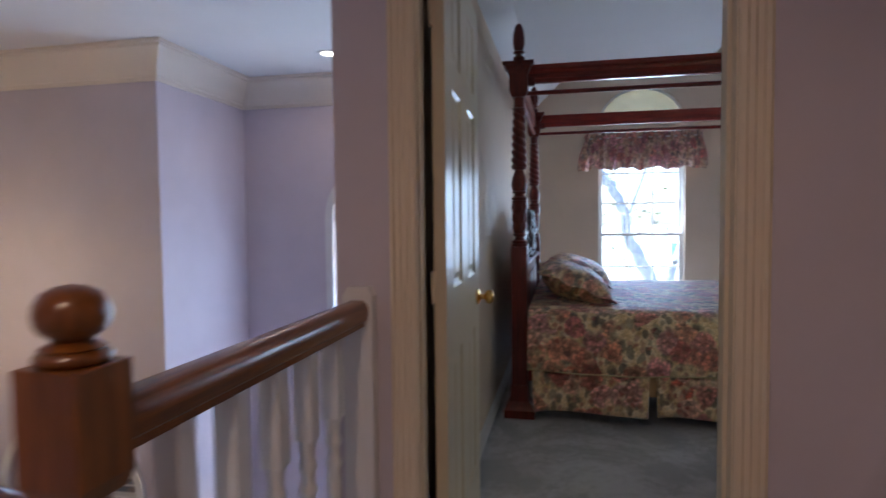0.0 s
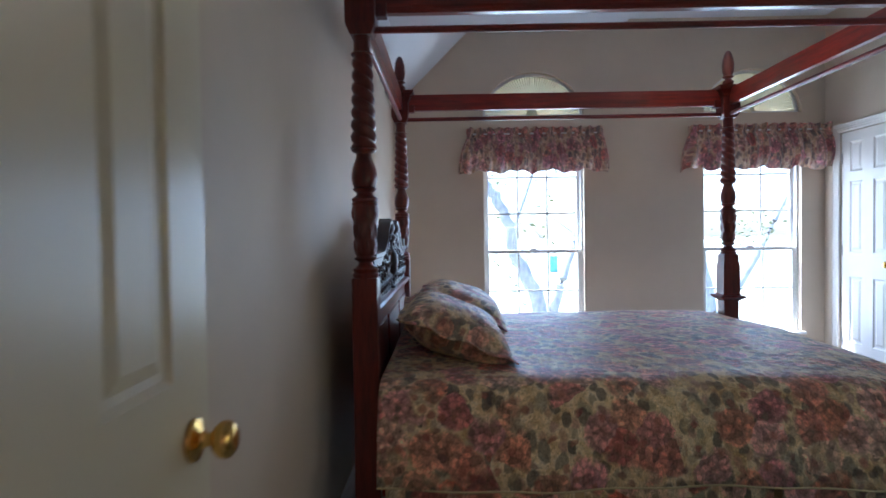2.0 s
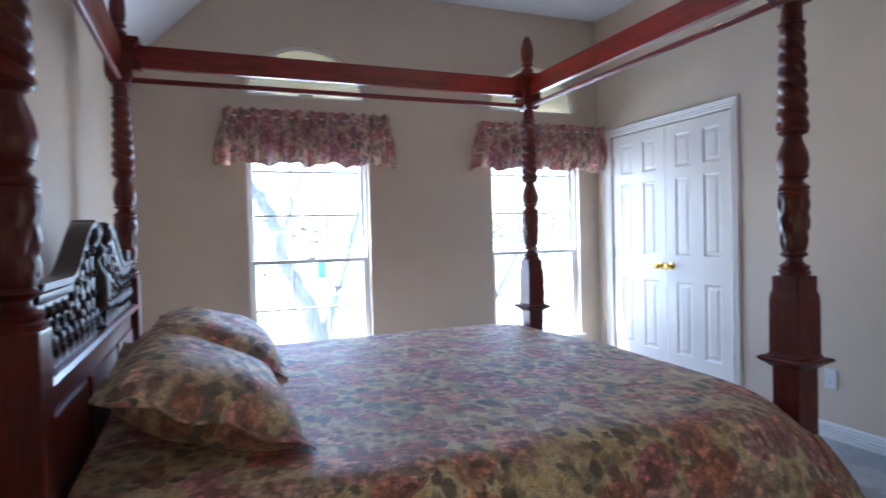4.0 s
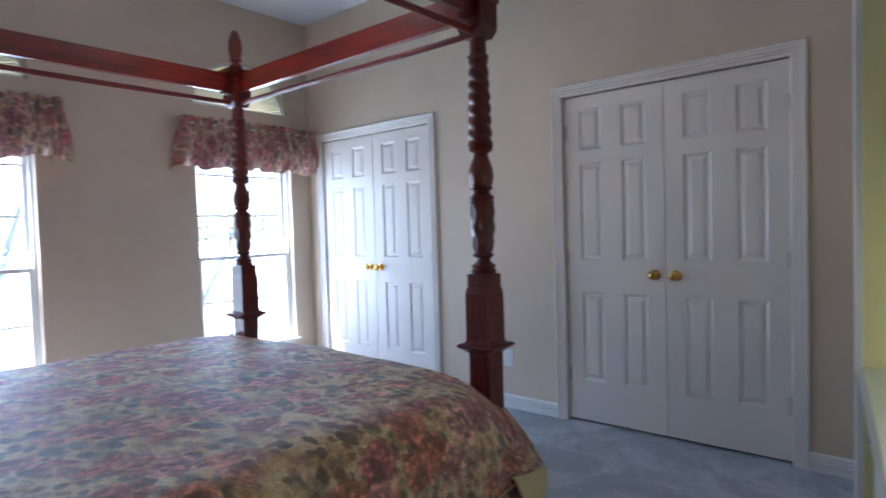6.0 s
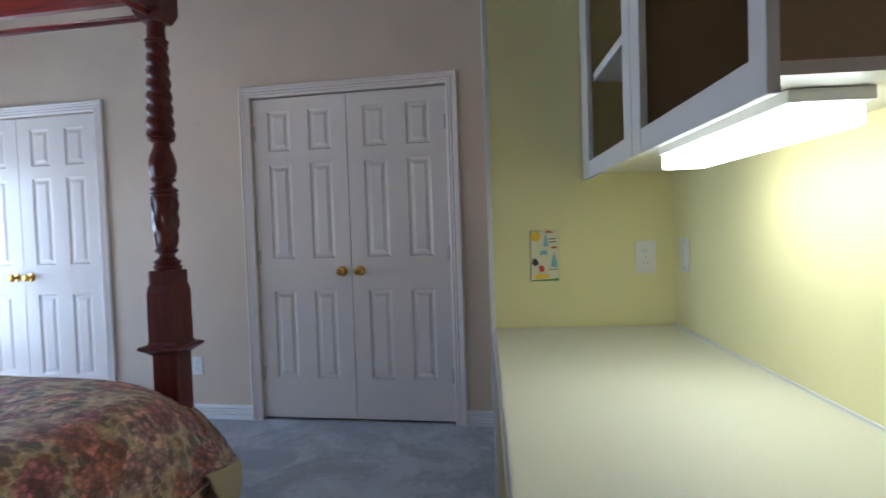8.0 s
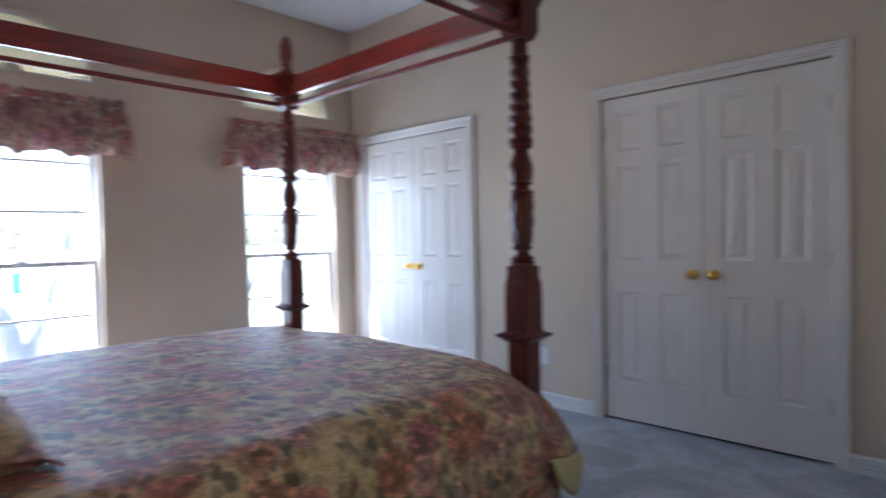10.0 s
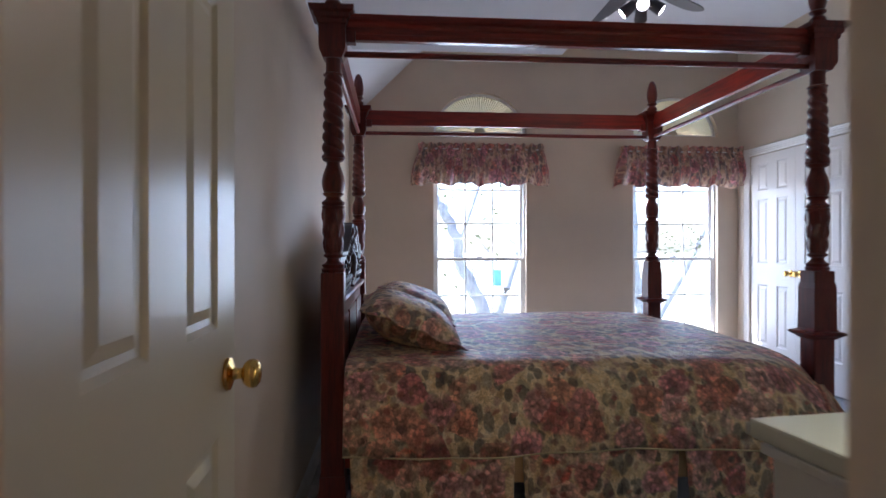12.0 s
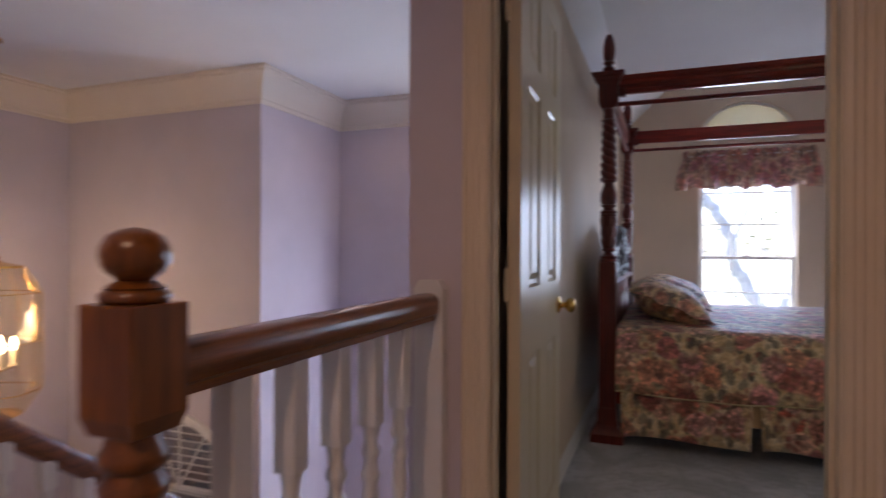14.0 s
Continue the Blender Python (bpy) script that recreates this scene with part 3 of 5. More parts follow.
for k, (lo, hi) in enumerate((W1, W2)):
    win = tagged(thing(f"window_{k + 1}", "white double-hung window with muntins, bright daylight outside", "structure"), kind="structure")
    fr = part("window_frame", boxed(lo, lo + 0.02, 8.05, N1, SILL, HEAD), TRIM, win)
    for a in ((hi - 0.02, hi, 8.05, N1, SILL, HEAD), (lo, hi, 8.05, N1, HEAD - 0.02, HEAD), (lo, hi, 8.05, N1, SILL, SILL + 0.02)):
        part("window_frame", boxed(*a), TRIM, win)
    part("window_sill", boxed(lo - 0.03, hi + 0.03, 7.965, 8.05, SILL - 0.012, SILL + 0.012, bevel=0.004), TRIM, win)
    sash(win, lo + 0.02, hi - 0.02, 8.075, SILL + 0.02, 1.07, 3, (0.70,))
    sash(win, lo + 0.02, hi - 0.02, 8.115, 1.04, HEAD - 0.02, 3, (1.40, 1.73))
    bm = boxed((lo + hi) / 2 - 0.03, (lo + hi) / 2 + 0.03, 8.04, 8.06, 1.07, 1.085, bevel=0.003)
    part("sash_lock", bm, TRIM, win)
    # half-round light above, with a pleated sunburst shade
    mid, half = (lo + hi) / 2, (hi - lo) / 2
    arch = tagged(thing(f"window_{k + 3}", "half-round window above the valance", "structure"), kind="structure")
    bm = bmesh.new()
    arch_ring(bm, mid, half, ARCH0, ARCH1 - ARCH0, 0.022, 8.05, N1)
    box(bm, lo, hi, 8.05, N1, ARCH0 - 0.001, ARCH0 + 0.022)
    part("window_frame", bm, TRIM, arch)
    ob = part("pane", prismed(arch_points(mid, half - 0.02, ARCH0 + 0.02, ARCH1 - ARCH0 - 0.04), "y", 8.12, 8.124), GLASS, arch)
    ob.visible_shadow = False
    bm = bmesh.new()
    n, hub = 110, (mid, ARCH0 + 0.022)
    cen = bm.verts.new((hub[0], 8.075, hub[1]))
    rim = []
    for i in range(n + 1):
        a = math.pi * i / n
        r = 0.985
        rim.append((bm.verts.new((mid - (half - 0.014) * r * math.cos(a), 8.068 + (0.014 if i % 2 else 0), hub[1] + (ARCH1 - ARCH0 - 0.034) * r * math.sin(a))),
                    bm.verts.new((mid - 0.05 * math.cos(a), 8.070 + (0.008 if i % 2 else 0), hub[1] + 0.05 * math.sin(a)))))
    for (a, c), (e, g) in zip(rim, rim[1:]):
        bm.faces.new((a, e, g, c))
        bm.faces.new((c, g, cen))
    shade = tagged(thing("arch_shade", "cream pleated sunburst shade in a half-round window", "shade", group="sunburst shades"))
    part("pleats", bm, SHADE, shade)
    part("rosette", lathed([(0.052, 0.0), (0.050, 0.010), (0.02, 0.016), (0.001, 0.017)], 24), SHADE, shade, at=pose(mid, 8.066, hub[1] + 0.002, 90, 0, 0))
    part("base_rail", boxed(lo + 0.004, hi - 0.004, 8.055, 8.085, ARCH0 + 0.002, ARCH0 + 0.016), SHADE, shade)


def valance(x0, x1, seed):
    """Gathered balloon valance on a rod, with a ruffled heading."""
    rnd = random.Random(seed)
    n, rows = 240, 16
    front, depth = 7.895, 0.095
    length = (x1 - x0) + 2 * depth
    ph = [rnd.uniform(0, 6.28) for _ in range(8)]
    bm = bmesh.new()
    uvl = bm.loops.layers.uv.new("UVMap")
    grid = []
    for i in range(n + 1):
        s = length * i / n
        row = []
        for j in range(rows + 1):
            t = j / rows
            gather = 0.015 * math.sin(s * 62 + ph[0] + 1.2 * math.sin(s * 7 + ph[1])) + 0.007 * math.sin(s * 118 + ph[2] + math.sin(s * 13))
            puff = 0.030 * math.sin(s * 21 + ph[3] + 0.8 * math.sin(s * 5 + ph[4])) * t
            belly = 0.050 * math.sin(math.pi * min(1, max(0, (t - 0.2) / 0.8)))
            pinch = 0.014 if 0.12 < t < 0.20 else 0.0
            o = gather * (1.3 if t < 0.16 else 0.8) + puff + belly - pinch
            inset = 0.035 * (1 - t) if t > 0.1 else 0.032
            if s < depth:
                x, y = x0 + inset - o * 0.5, 7.995 - s
            elif s > length - depth:
                x, y = x1 - inset + o * 0.5, 7.995 - (length - s)
            else:
                f = (s - depth) / (length - 2 * depth)
                x, y = x0 + inset + f * (x1 - x0 - 2 * inset), front - o
            sag = 0.014 * math.sin(s * 21 + ph[5]) + 0.008 * math.sin(s * 47 + ph[6])
            flare = 0.040 * t ** 2 * max(0.0, 1 - min(s, length - s) / 0.14)
            x += -flare if s < length / 2 else flare
            z = 2.148 - t * 0.385 + sag * t ** 2 + (0.008 * math.sin(s * 75 + ph[7]) if j == 0 else 0)
            row.append(bm.verts.new((min(x, 3.985), min(y, 7.996), z)))
        # the hem turns under
        x, y, z = row[-1].co
        row.append(bm.verts.new((x, min(y + 0.03, 7.996), z + 0.012)))
        grid.append(row)
    for i in range(n):
        for j in range(rows + 1):
            f = bm.faces.new((grid[i][j], grid[i + 1][j], grid[i + 1][j + 1], grid[i][j + 1]))
            for lp, (a, c) in zip(f.loops, ((i, j), (i + 1, j), (i + 1, j + 1), (i, j + 1))):
                lp[uvl].uv = (1.6 * length * a / n + seed, -0.42 * c / rows)
    root = tagged(thing("valance", "gathered rose floral window valance with puffed hem", "valance", group="floral valances"))
    ob = part("ruffle", bm, VALCLOTH, root, smooth=60)
    bm = bmesh.new()
    tube(bm, [(x0 + 0.05, 7.99, 2.10), (x0 + 0.05, 7.925, 2.10), (x1 - 0.06, 7.925, 2.10), (x1 - 0.06, 7.99, 2.10)], 0.008, 8)
    part("rod", bm, TRIM, root)
    return root


valance(0.80, 2.05, 1)
valance(2.76, 4.02, 2)

# ---- four-poster bed ----
PX, PY = (0.335, 2.545), (4.998, 6.738)
bed = tagged(thing("four_poster_bed", "dark mahogany four-poster canopy bed with twisted turned posts", "bed"))


def post(x, y, foot):
    r = 0.049
    root = part("post", boxed(-r, r, -r, r, 0.0, 1.065, bevel=0.006), MAHOG, bed, at=pose(x, y, 0))
    # flared foot
    bm = bmesh.new()
    rings = []
    for q, z in ((0.094, 0.0), (0.094, 0.05), (0.080, 0.075), (0.060, 0.10), (0.055, 0.16), (0.0535, 0.20)):
        rings.append([bm.verts.new((sx * q, sy * q, z)) for sx, sy in ((-1, -1), (1, -1), (1, 1), (-1, 1))])
    for lo, hi in zip(rings, rings[1:]):
        for k in range(4):
            bm.faces.new((lo[k], lo[(k + 1) % 4], hi[(k + 1) % 4], hi[k]))
    bm.faces.new(rings[0][::-1])
    bm.faces.new(rings[-1])
    part("foot", bm, MAHOG, root)
    if foot:
        bm = bmesh.new()
        rings = []
        for q, z in ((0.052, 0.752), (0.060, 0.760), (0.080, 0.773), (0.084, 0.779), (0.079, 0.786), (0.060, 0.791), (0.055, 0.80), (0.054, 0.985), (0.050, 1.01)):
            rings.append([bm.verts.new((sx * q, sy * q, z)) for sx, sy in ((-1, -1), (1, -1), (1, 1), (-1, 1))])
        for lo, hi in zip(rings, rings[1:]):
            for k in range(4):
                bm.faces.new((lo[k], lo[(k + 1) % 4], hi[(k + 1) % 4], hi[k]))
        bm.faces.new(rings[0][::-1])
        bm.faces.new(rings[-1])
        part("plinth_moulding", bm, MAHOG, root)
    prof = [(0.048, 1.06), (0.050, 1.072), (0.052, 1.078), (0.044, 1.085), (0.048, 1.092), (0.049, 1.098), (0.038, 1.104), (0.028, 1.114), (0.027, 1.124), (0.040, 1.133), (0.043, 1.139), (0.035, 1.146), (0.034, 1.153)]
    part("turned_base", lathed(prof, 24), MAHOG, root, smooth=50)
    # carved vase: leaf lobes in two tiers
    vase = []
    for i in range(31):
        t = i / 30
        vase.append((0.036 + 0.010 * t ** 0.6 + 0.0035 * abs(math.sin(t * 9.4)), 1.150 + 0.188 * t))
    part("carved_vase", lathed(vase, 40, lambda z, a: 1 + 0.07 * math.sin(8 * a) * math.sin((z - 1.15) * 50) + 0.03 * math.sin(16 * a + z * 60)), MAHOG, root, smooth=45)
    rings2 = [(0.044, 1.336), (0.049, 1.342), (0.050, 1.348), (0.045, 1.353), (0.050, 1.359), (0.050, 1.366), (0.042, 1.372), (0.032, 1.380), (0.031, 1.388), (0.042, 1.397), (0.046, 1.403), (0.038, 1.409)]
    part("turned_collar", lathed(rings2, 24), MAHOG, root, smooth=50)
    bulb = [(0.038, 1.408), (0.043, 1.420), (0.047, 1.440), (0.047, 1.458), (0.044, 1.478), (0.038, 1.498), (0.031, 1.516), (0.028, 1.528), (0.029, 1.537), (0.044, 1.545), (0.048, 1.551), (0.043, 1.558)]
    part("carved_bulb", lathed(bulb, 36, lambda z, a: 1 + (0.045 * abs(math.cos(4 * a)) if z < 1.535 else 0.0)), MAHOG, root, smooth=50)
    twist = [(0.046 - 0.011 * k / 110, 1.556 + 0.352 * k / 110) for k in range(111)]
    part("twist", lathed(twist, 40, lambda z, a: 0.80 + 0.30 * abs(math.cos(a + (z - 1.556) * math.pi / 0.047)) ** 0.6), MAHOG, root, smooth=60)
    neck = [(0.034, 1.905), (0.042, 1.909), (0.043, 1.914), (0.034, 1.918), (0.033, 1.924), (0.032, 1.955), (0.034, 1.985), (0.042, 1.992), (0.044, 1.998), (0.036, 2.003)]
    part("neck", lathed(neck, 24), MAHOG, root, smooth=50)
    # canopy block with cornice
    bm = bmesh.new()
    rings = []
    prof = ((0.040, 1.980), (0.052, 2.005), (0.056, 2.02), (0.056, 2.115), (0.062, 2.120), (0.064, 2.135), (0.072, 2.142), (0.075, 2.158), (0.091, 2.166), (0.094, 2.185), (0.040, 2.188))
    for q, z in prof:
        rings.append([bm.verts.new((sx * q, sy * q, z)) for sx, sy in ((-1, -1), (1, -1), (1, 1), (-1, 1))])
    for lo, hi in zip(rings, rings[1:]):
        for k in range(4):
            bm.faces.new((lo[k], lo[(k + 1) % 4], hi[(k + 1) % 4], hi[k]))
    bm.faces.new(rings[0][::-1])
    bm.faces.new(rings[-1])
    part("cornice_block", bm, MAHOG, root)
    fin = [(0.030, 2.186), (0.022, 2.192), (0.020, 2.200), (0.033, 2.208), (0.037, 2.218), (0.033, 2.228), (0.022, 2.236), (0.020, 2.244), (0.034, 2.252), (0.036, 2.258), (0.027, 2.264), (0.028, 2.272), (0.034, 2.290), (0.037, 2.315), (0.036, 2.345), (0.032, 2.375), (0.024, 2.405), (0.014, 2.425), (0.001, 2.433)]
    part("finial", lathed(fin, 24, lambda z, a: 1 + (0.05 * math.cos(6 * a + z * 12) if z > 2.268 else 0)), MAHOG, root, "carved acorn finial", 50)


for x in PX:
    for y in PY:
        post(x, y, x > 1)
RAIL = [(-0.016, 2.062), (0.016, 2.062), (0.016, 2.07), (0.020, 2.075), (0.020, 2.085), (0.017, 2.09), (0.017, 2.112), (0.022, 2.116), (0.026, 2.126), (0.026, 2.135), (0.034, 2.142), (0.036, 2.160), (0.036, 2.168), (-0.016, 2.168)]
g = 0.055
for k, y in enumerate(PY):
    sgn = -1 if k == 0 else 1
    part("canopy_rail", prismed([(y + sgn * s, z) for s, z in RAIL], "x", PX[0] + g, PX[1] - g), MAHOG_X, bed)
    bm = bmesh.new()
    tube(bm, [(PX[0] + 0.03, y, 2.005), (PX[1] - 0.03, y, 2.005)], 0.0135, 12)
    part("curtain_rod", bm, MAHOG_X, bed, smooth=60)
    for x in (PX[0] + 0.075, PX[1] - 0.075):
        part("rail_bracket", boxed(x - 0.022, x + 0.022, y - 0.024, y + 0.024, 2.05, 2.10, bevel=0.004), MAHOG, bed)
for k, x in enumerate(PX):
    sgn = -1 if k == 0 else 1
    part("canopy_rail", prismed([(x + sgn * s, z) for s, z in RAIL], "y", PY[0] + g, PY[1] - g), MAHOG_Y, bed)
    bm = bmesh.new()
    tube(bm, [(x, PY[0] + 0.03, 2.005), (x, PY[1] - 0.03, 2.005)], 0.0135, 12)
    part("curtain_rod", bm, MAHOG_Y, bed, smooth=60)
for y in PY:
    part("side_rail", boxed(PX[0] + 0.05, PX[1] - 0.05, y - 0.016, y + 0.016, 0.22, 0.40, bevel=0.004), MAHOG_X, bed)
part("foot_rail", boxed(PX[1] - 0.016, PX[1] + 0.016, PY[0] + 0.05, PY[1] - 0.05, 0.22, 0.40, bevel=0.004), MAHOG_Y, bed)

# headboard: framed panel, ledge and pierced scroll crest
hx, cy = PX[0], (PY[0] + PY[1]) / 2
hb = part("headboard", boxed(hx - 0.014, hx + 0.014, PY[0] + 0.05, PY[1] - 0.05, 0.45, 0.905, bevel=0.002), MAHOG_Y, bed)
for a, c in ((PY[0] + 0.10, cy - 0.32), (cy - 0.26, cy + 0.26), (cy + 0.32, PY[1] - 0.10)):
    part("raised_panel", boxed(hx + 0.012, hx + 0.024, a, c, 0.55, 0.84, bevel=0.008), MAHOG_Y, hb)
part("ledge_moulding", prismed([(hx - 0.03, 0.90), (hx + 0.022, 0.90), (hx + 0.030, 0.912), (hx + 0.044, 0.922), (hx + 0.046, 0.934), (hx + 0.038, 0.944), (hx - 0.03, 0.948)], "y", PY[0] + 0.052, PY[1] - 0.052), MAHOG_Y, hb)


def swan(q):
    """Height of the broken pediment at q from its middle."""
    t = max(0.0, min(1.0, (0.52 - q) / 0.36))
    return 1.135 + 0.150 * (3 * t * t - 2 * t ** 3)


for sgn in (-1, 1):
    bm = bmesh.new()
    rings = []
    for k in range(37):
        q = 0.80 - 0.69 * k / 36
        z = swan(q)
        rings.append([bm.verts.new((hx + a, cy + sgn * q, z + c)) for a, c in ((-0.026, -0.030), (0.020, -0.030), (0.024, -0.018), (0.024, -0.008), (0.032, 0.0), (0.034, 0.016), (-0.026, 0.016))])
    for lo, hi in zip(rings, rings[1:]):
        for k in range(7):
            bm.faces.new((lo[k], lo[(k + 1) % 7], hi[(k + 1) % 7], hi[k]))
    bm.faces.new(rings[0][::-1])
    bm.faces.new(rings[-1])
    bmesh.ops.recalc_face_normals(bm, faces=bm.faces)
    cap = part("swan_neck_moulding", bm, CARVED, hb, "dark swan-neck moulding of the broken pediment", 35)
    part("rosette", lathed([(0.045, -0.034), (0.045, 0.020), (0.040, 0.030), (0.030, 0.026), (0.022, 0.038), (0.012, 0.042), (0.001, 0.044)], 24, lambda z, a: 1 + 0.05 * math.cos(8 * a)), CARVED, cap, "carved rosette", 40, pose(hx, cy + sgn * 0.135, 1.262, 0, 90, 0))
    for k in range(9):
        q = 0.755 - 0.078 * k
        top = swan(q) - 0.026
        mid = 0.5 * (0.945 + top)
        fret = [(0.034, 0.945), (0.030, 0.962), (0.012, 0.975), (0.028, 0.995), (0.033, 1.010), (0.014, 1.028), (0.022, mid), (0.032, mid + 0.02), (0.013, mid + 0.04), (0.024, top - 0.03), (0.034, top - 0.008), (0.034, top)]
        fret = sorted(fret, key=lambda p: p[1])
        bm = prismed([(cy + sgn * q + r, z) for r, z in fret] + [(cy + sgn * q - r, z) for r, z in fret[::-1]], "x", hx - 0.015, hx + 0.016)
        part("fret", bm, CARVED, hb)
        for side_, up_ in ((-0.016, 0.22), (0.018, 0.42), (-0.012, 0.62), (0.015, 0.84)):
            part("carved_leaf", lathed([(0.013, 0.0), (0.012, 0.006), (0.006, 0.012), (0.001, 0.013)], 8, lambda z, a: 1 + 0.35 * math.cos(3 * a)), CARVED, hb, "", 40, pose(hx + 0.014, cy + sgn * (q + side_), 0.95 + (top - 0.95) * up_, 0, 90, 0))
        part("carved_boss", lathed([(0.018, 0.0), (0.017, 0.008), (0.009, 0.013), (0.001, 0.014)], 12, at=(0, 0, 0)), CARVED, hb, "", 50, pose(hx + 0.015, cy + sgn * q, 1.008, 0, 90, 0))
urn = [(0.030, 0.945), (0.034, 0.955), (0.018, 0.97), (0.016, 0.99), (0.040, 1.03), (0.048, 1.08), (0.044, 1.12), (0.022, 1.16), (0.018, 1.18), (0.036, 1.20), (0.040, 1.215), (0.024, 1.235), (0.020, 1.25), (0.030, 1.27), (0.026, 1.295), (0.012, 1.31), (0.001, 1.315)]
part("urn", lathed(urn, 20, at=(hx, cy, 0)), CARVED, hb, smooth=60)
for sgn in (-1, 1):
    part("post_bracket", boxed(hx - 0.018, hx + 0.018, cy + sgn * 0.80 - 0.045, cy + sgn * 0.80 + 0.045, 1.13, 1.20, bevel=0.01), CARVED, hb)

base = tagged(thing("mattress_set", "mattress and box spring hidden under the bedspread", "mattress"))
part("box_spring", boxed(0.42, 2.44, 4.98, 6.66, 0.405, 0.56, bevel=0.02), SKIRTBOX, base)
part("mattress", boxed(0.42, 2.37, 5.03, 6.61, 0.56, 0.655, bevel=0.045), LINING, base)

# bedspread
bm = bmesh.new()
uvl = bm.loops.layers.uv.new("UVMap")
YS, YN, TOP, HEM = 4.765, 6.875, 0.690, 0.340
side = [(YS - 0.015, HEM), (YS - 0.004, 0.42), (YS + 0.010, 0.50), (YS + 0.030, 0.57), (YS + 0.050, 0.615), (YS + 0.074, 0.650), (YS + 0.104, 0.673), (YS + 0.145, 0.687), (YS + 0.20, 0.692)]
across = side + [(YS + 0.20 + (YN - YS - 0.40) * k / 28, TOP + 0.012 * math.sin(math.pi * k / 28)) for k in range(1, 28)] + [(YN + YS - y, z) for y, z in side[::-1]]
arc = [0.0]
for (a, c), (e, g2) in zip(across, across[1:]):
    arc.append(arc[-1] + math.hypot(e - a, g2 - c))
X0, X1, NX, ND = 0.395, 2.455, 110, 12
grid = []
for i in range(NX + ND + 1):
    row = []
    for j, (y, z) in enumerate(across):
        drop = 0.0
        if i <= NX:
            x = X0 + (X1 - X0) * i / NX
        else:
            drop = 0.40 * (i - NX) / ND
            x = X1
        south = y < YS + 0.18
        hang = max(0.0, min(1.0, (TOP - z) / (TOP - HEM)))
        f1 = noise.noise(Vector((x * 3.1, y * 2.3, 0.3)))
        f2 = noise.noise(Vector((x * 8.0, y * 6.0, 4.3)))
        if drop:
            if hang > 0.04:
                x = X1 + drop * 0.34 * hang ** 0.6
                y += (0.02 if south else -0.02) * (drop / 0.4) * hang
            else:
                x = X1 + 0.03 * math.sin(min(1, drop / 0.1) * math.pi / 2) + 0.01 * math.sin(y * 14)
                z = z - max(0, drop - 0.03 + 0.03 * math.cos(min(1, drop / 0.12) * math.pi / 2))
        if i <= NX:
            z += (0.010 * f1 + 0.004 * f2) * (1 - hang)
            # the top sags a little to the far side and rounds off at the foot
            z -= 0.020 * max(0.0, (x - 2.2) / 0.255) ** 2 * (1 - hang)
        near = max(0.0, min(1.0, (5.25 - y) / 0.45))
        z -= 0.15 * max(0.0, min(1.0, (x - 2.05) / 0.40)) ** 2 * near * near * (1 - hang) ** 0.7
        sgn = 1 if south else -1
        if hang > 0.05:
            y += sgn * (0.010 * f1 + 0.008 * math.sin(x * 17 + 1.3 * f2) * hang)
            z += 0.010 * math.sin(x * 5.1) * hang
        row.append(bm.verts.new((x, y, z)))
    grid.append(row)
for i in range(NX + ND):
    for j in range(len(across) - 1):
        f = bm.faces.new((grid[i][j], grid[i + 1][j], grid[i + 1][j + 1], grid[i][j + 1]))
        for lp, (a, c) in zip(f.loops, ((i, j), (i + 1, j), (i + 1, j + 1), (i, j + 1))):
            lp[uvl].uv = (X0 + (X1 - X0) * min(a, NX) / NX + 0.4 * max(0, a - NX) / ND, arc[c])
spread = tagged(thing("bedspread", "cream bedspread printed with roses, draped over the bed", "bedspread"))
cloth = part("cover", bm, FLORAL, spread, smooth=70)
md = cloth.modifiers.new("thickness", "SOLIDIFY")
md.thickness, md.offset = 0.006, -1
for yy, sg in ((YS - 0.016, 1),):
    bm = bmesh.new()
    tube(bm, [(X0 + (X1 - X0) * k / 60, yy + sg * 0.010 * noise.noise(Vector(((X0 + (X1 - X0) * k / 60) * 3.1, yy * 2.3, 0.3))) + 0.008 * math.sin((X0 + (X1 - X0) * k / 60) * 17), HEM + 0.003 + 0.010 * math.sin((X0 + (X1 - X0) * k / 60) * 5.1)) for k in range(61)], 0.0038, 8)
    part("hem_piping", bm, LINING, spread, smooth=60)

# the corner at the foot is turned back and shows its lining
bm = bmesh.new()
cols = []
for k in range(13):
    t = k / 12
    x = 2.325 + 0.220 * t
    top = 0.385 - 0.030 * t
    low = 0.215 + 0.14 * (1 - t) ** 3 + 0.05 * t ** 6
    cols.append([bm.verts.new((x - 0.02 * d * (t - 0.3), 4.742 - 0.012 * math.sin(math.pi * t) - 0.02 * math.sin(math.pi * d * 0.7) * (1 - 0.5 * t), top + (low - top) * d)) for d in (0, 0.08, 0.2, 0.4, 0.6, 0.8, 1.0)])
for p, q in zip(cols, cols[1:]):
    for a, c, e, g2 in zip(p, q, q[1:], p[1:]):
        bm.faces.new((a, g2, e, c))
ob = part("turned_corner", bm, LINING, spread, "plain golden lining at the turned corner", 70)
md = ob.modifiers.new("thickness", "SOLIDIFY")
md.thickness = 0.005

# dust ruffle: three pleated panels to the near side, one at the far side
skirt = tagged(thing("bed_skirt", "floral dust ruffle with open pleats hanging to the carpet", "bed skirt"))


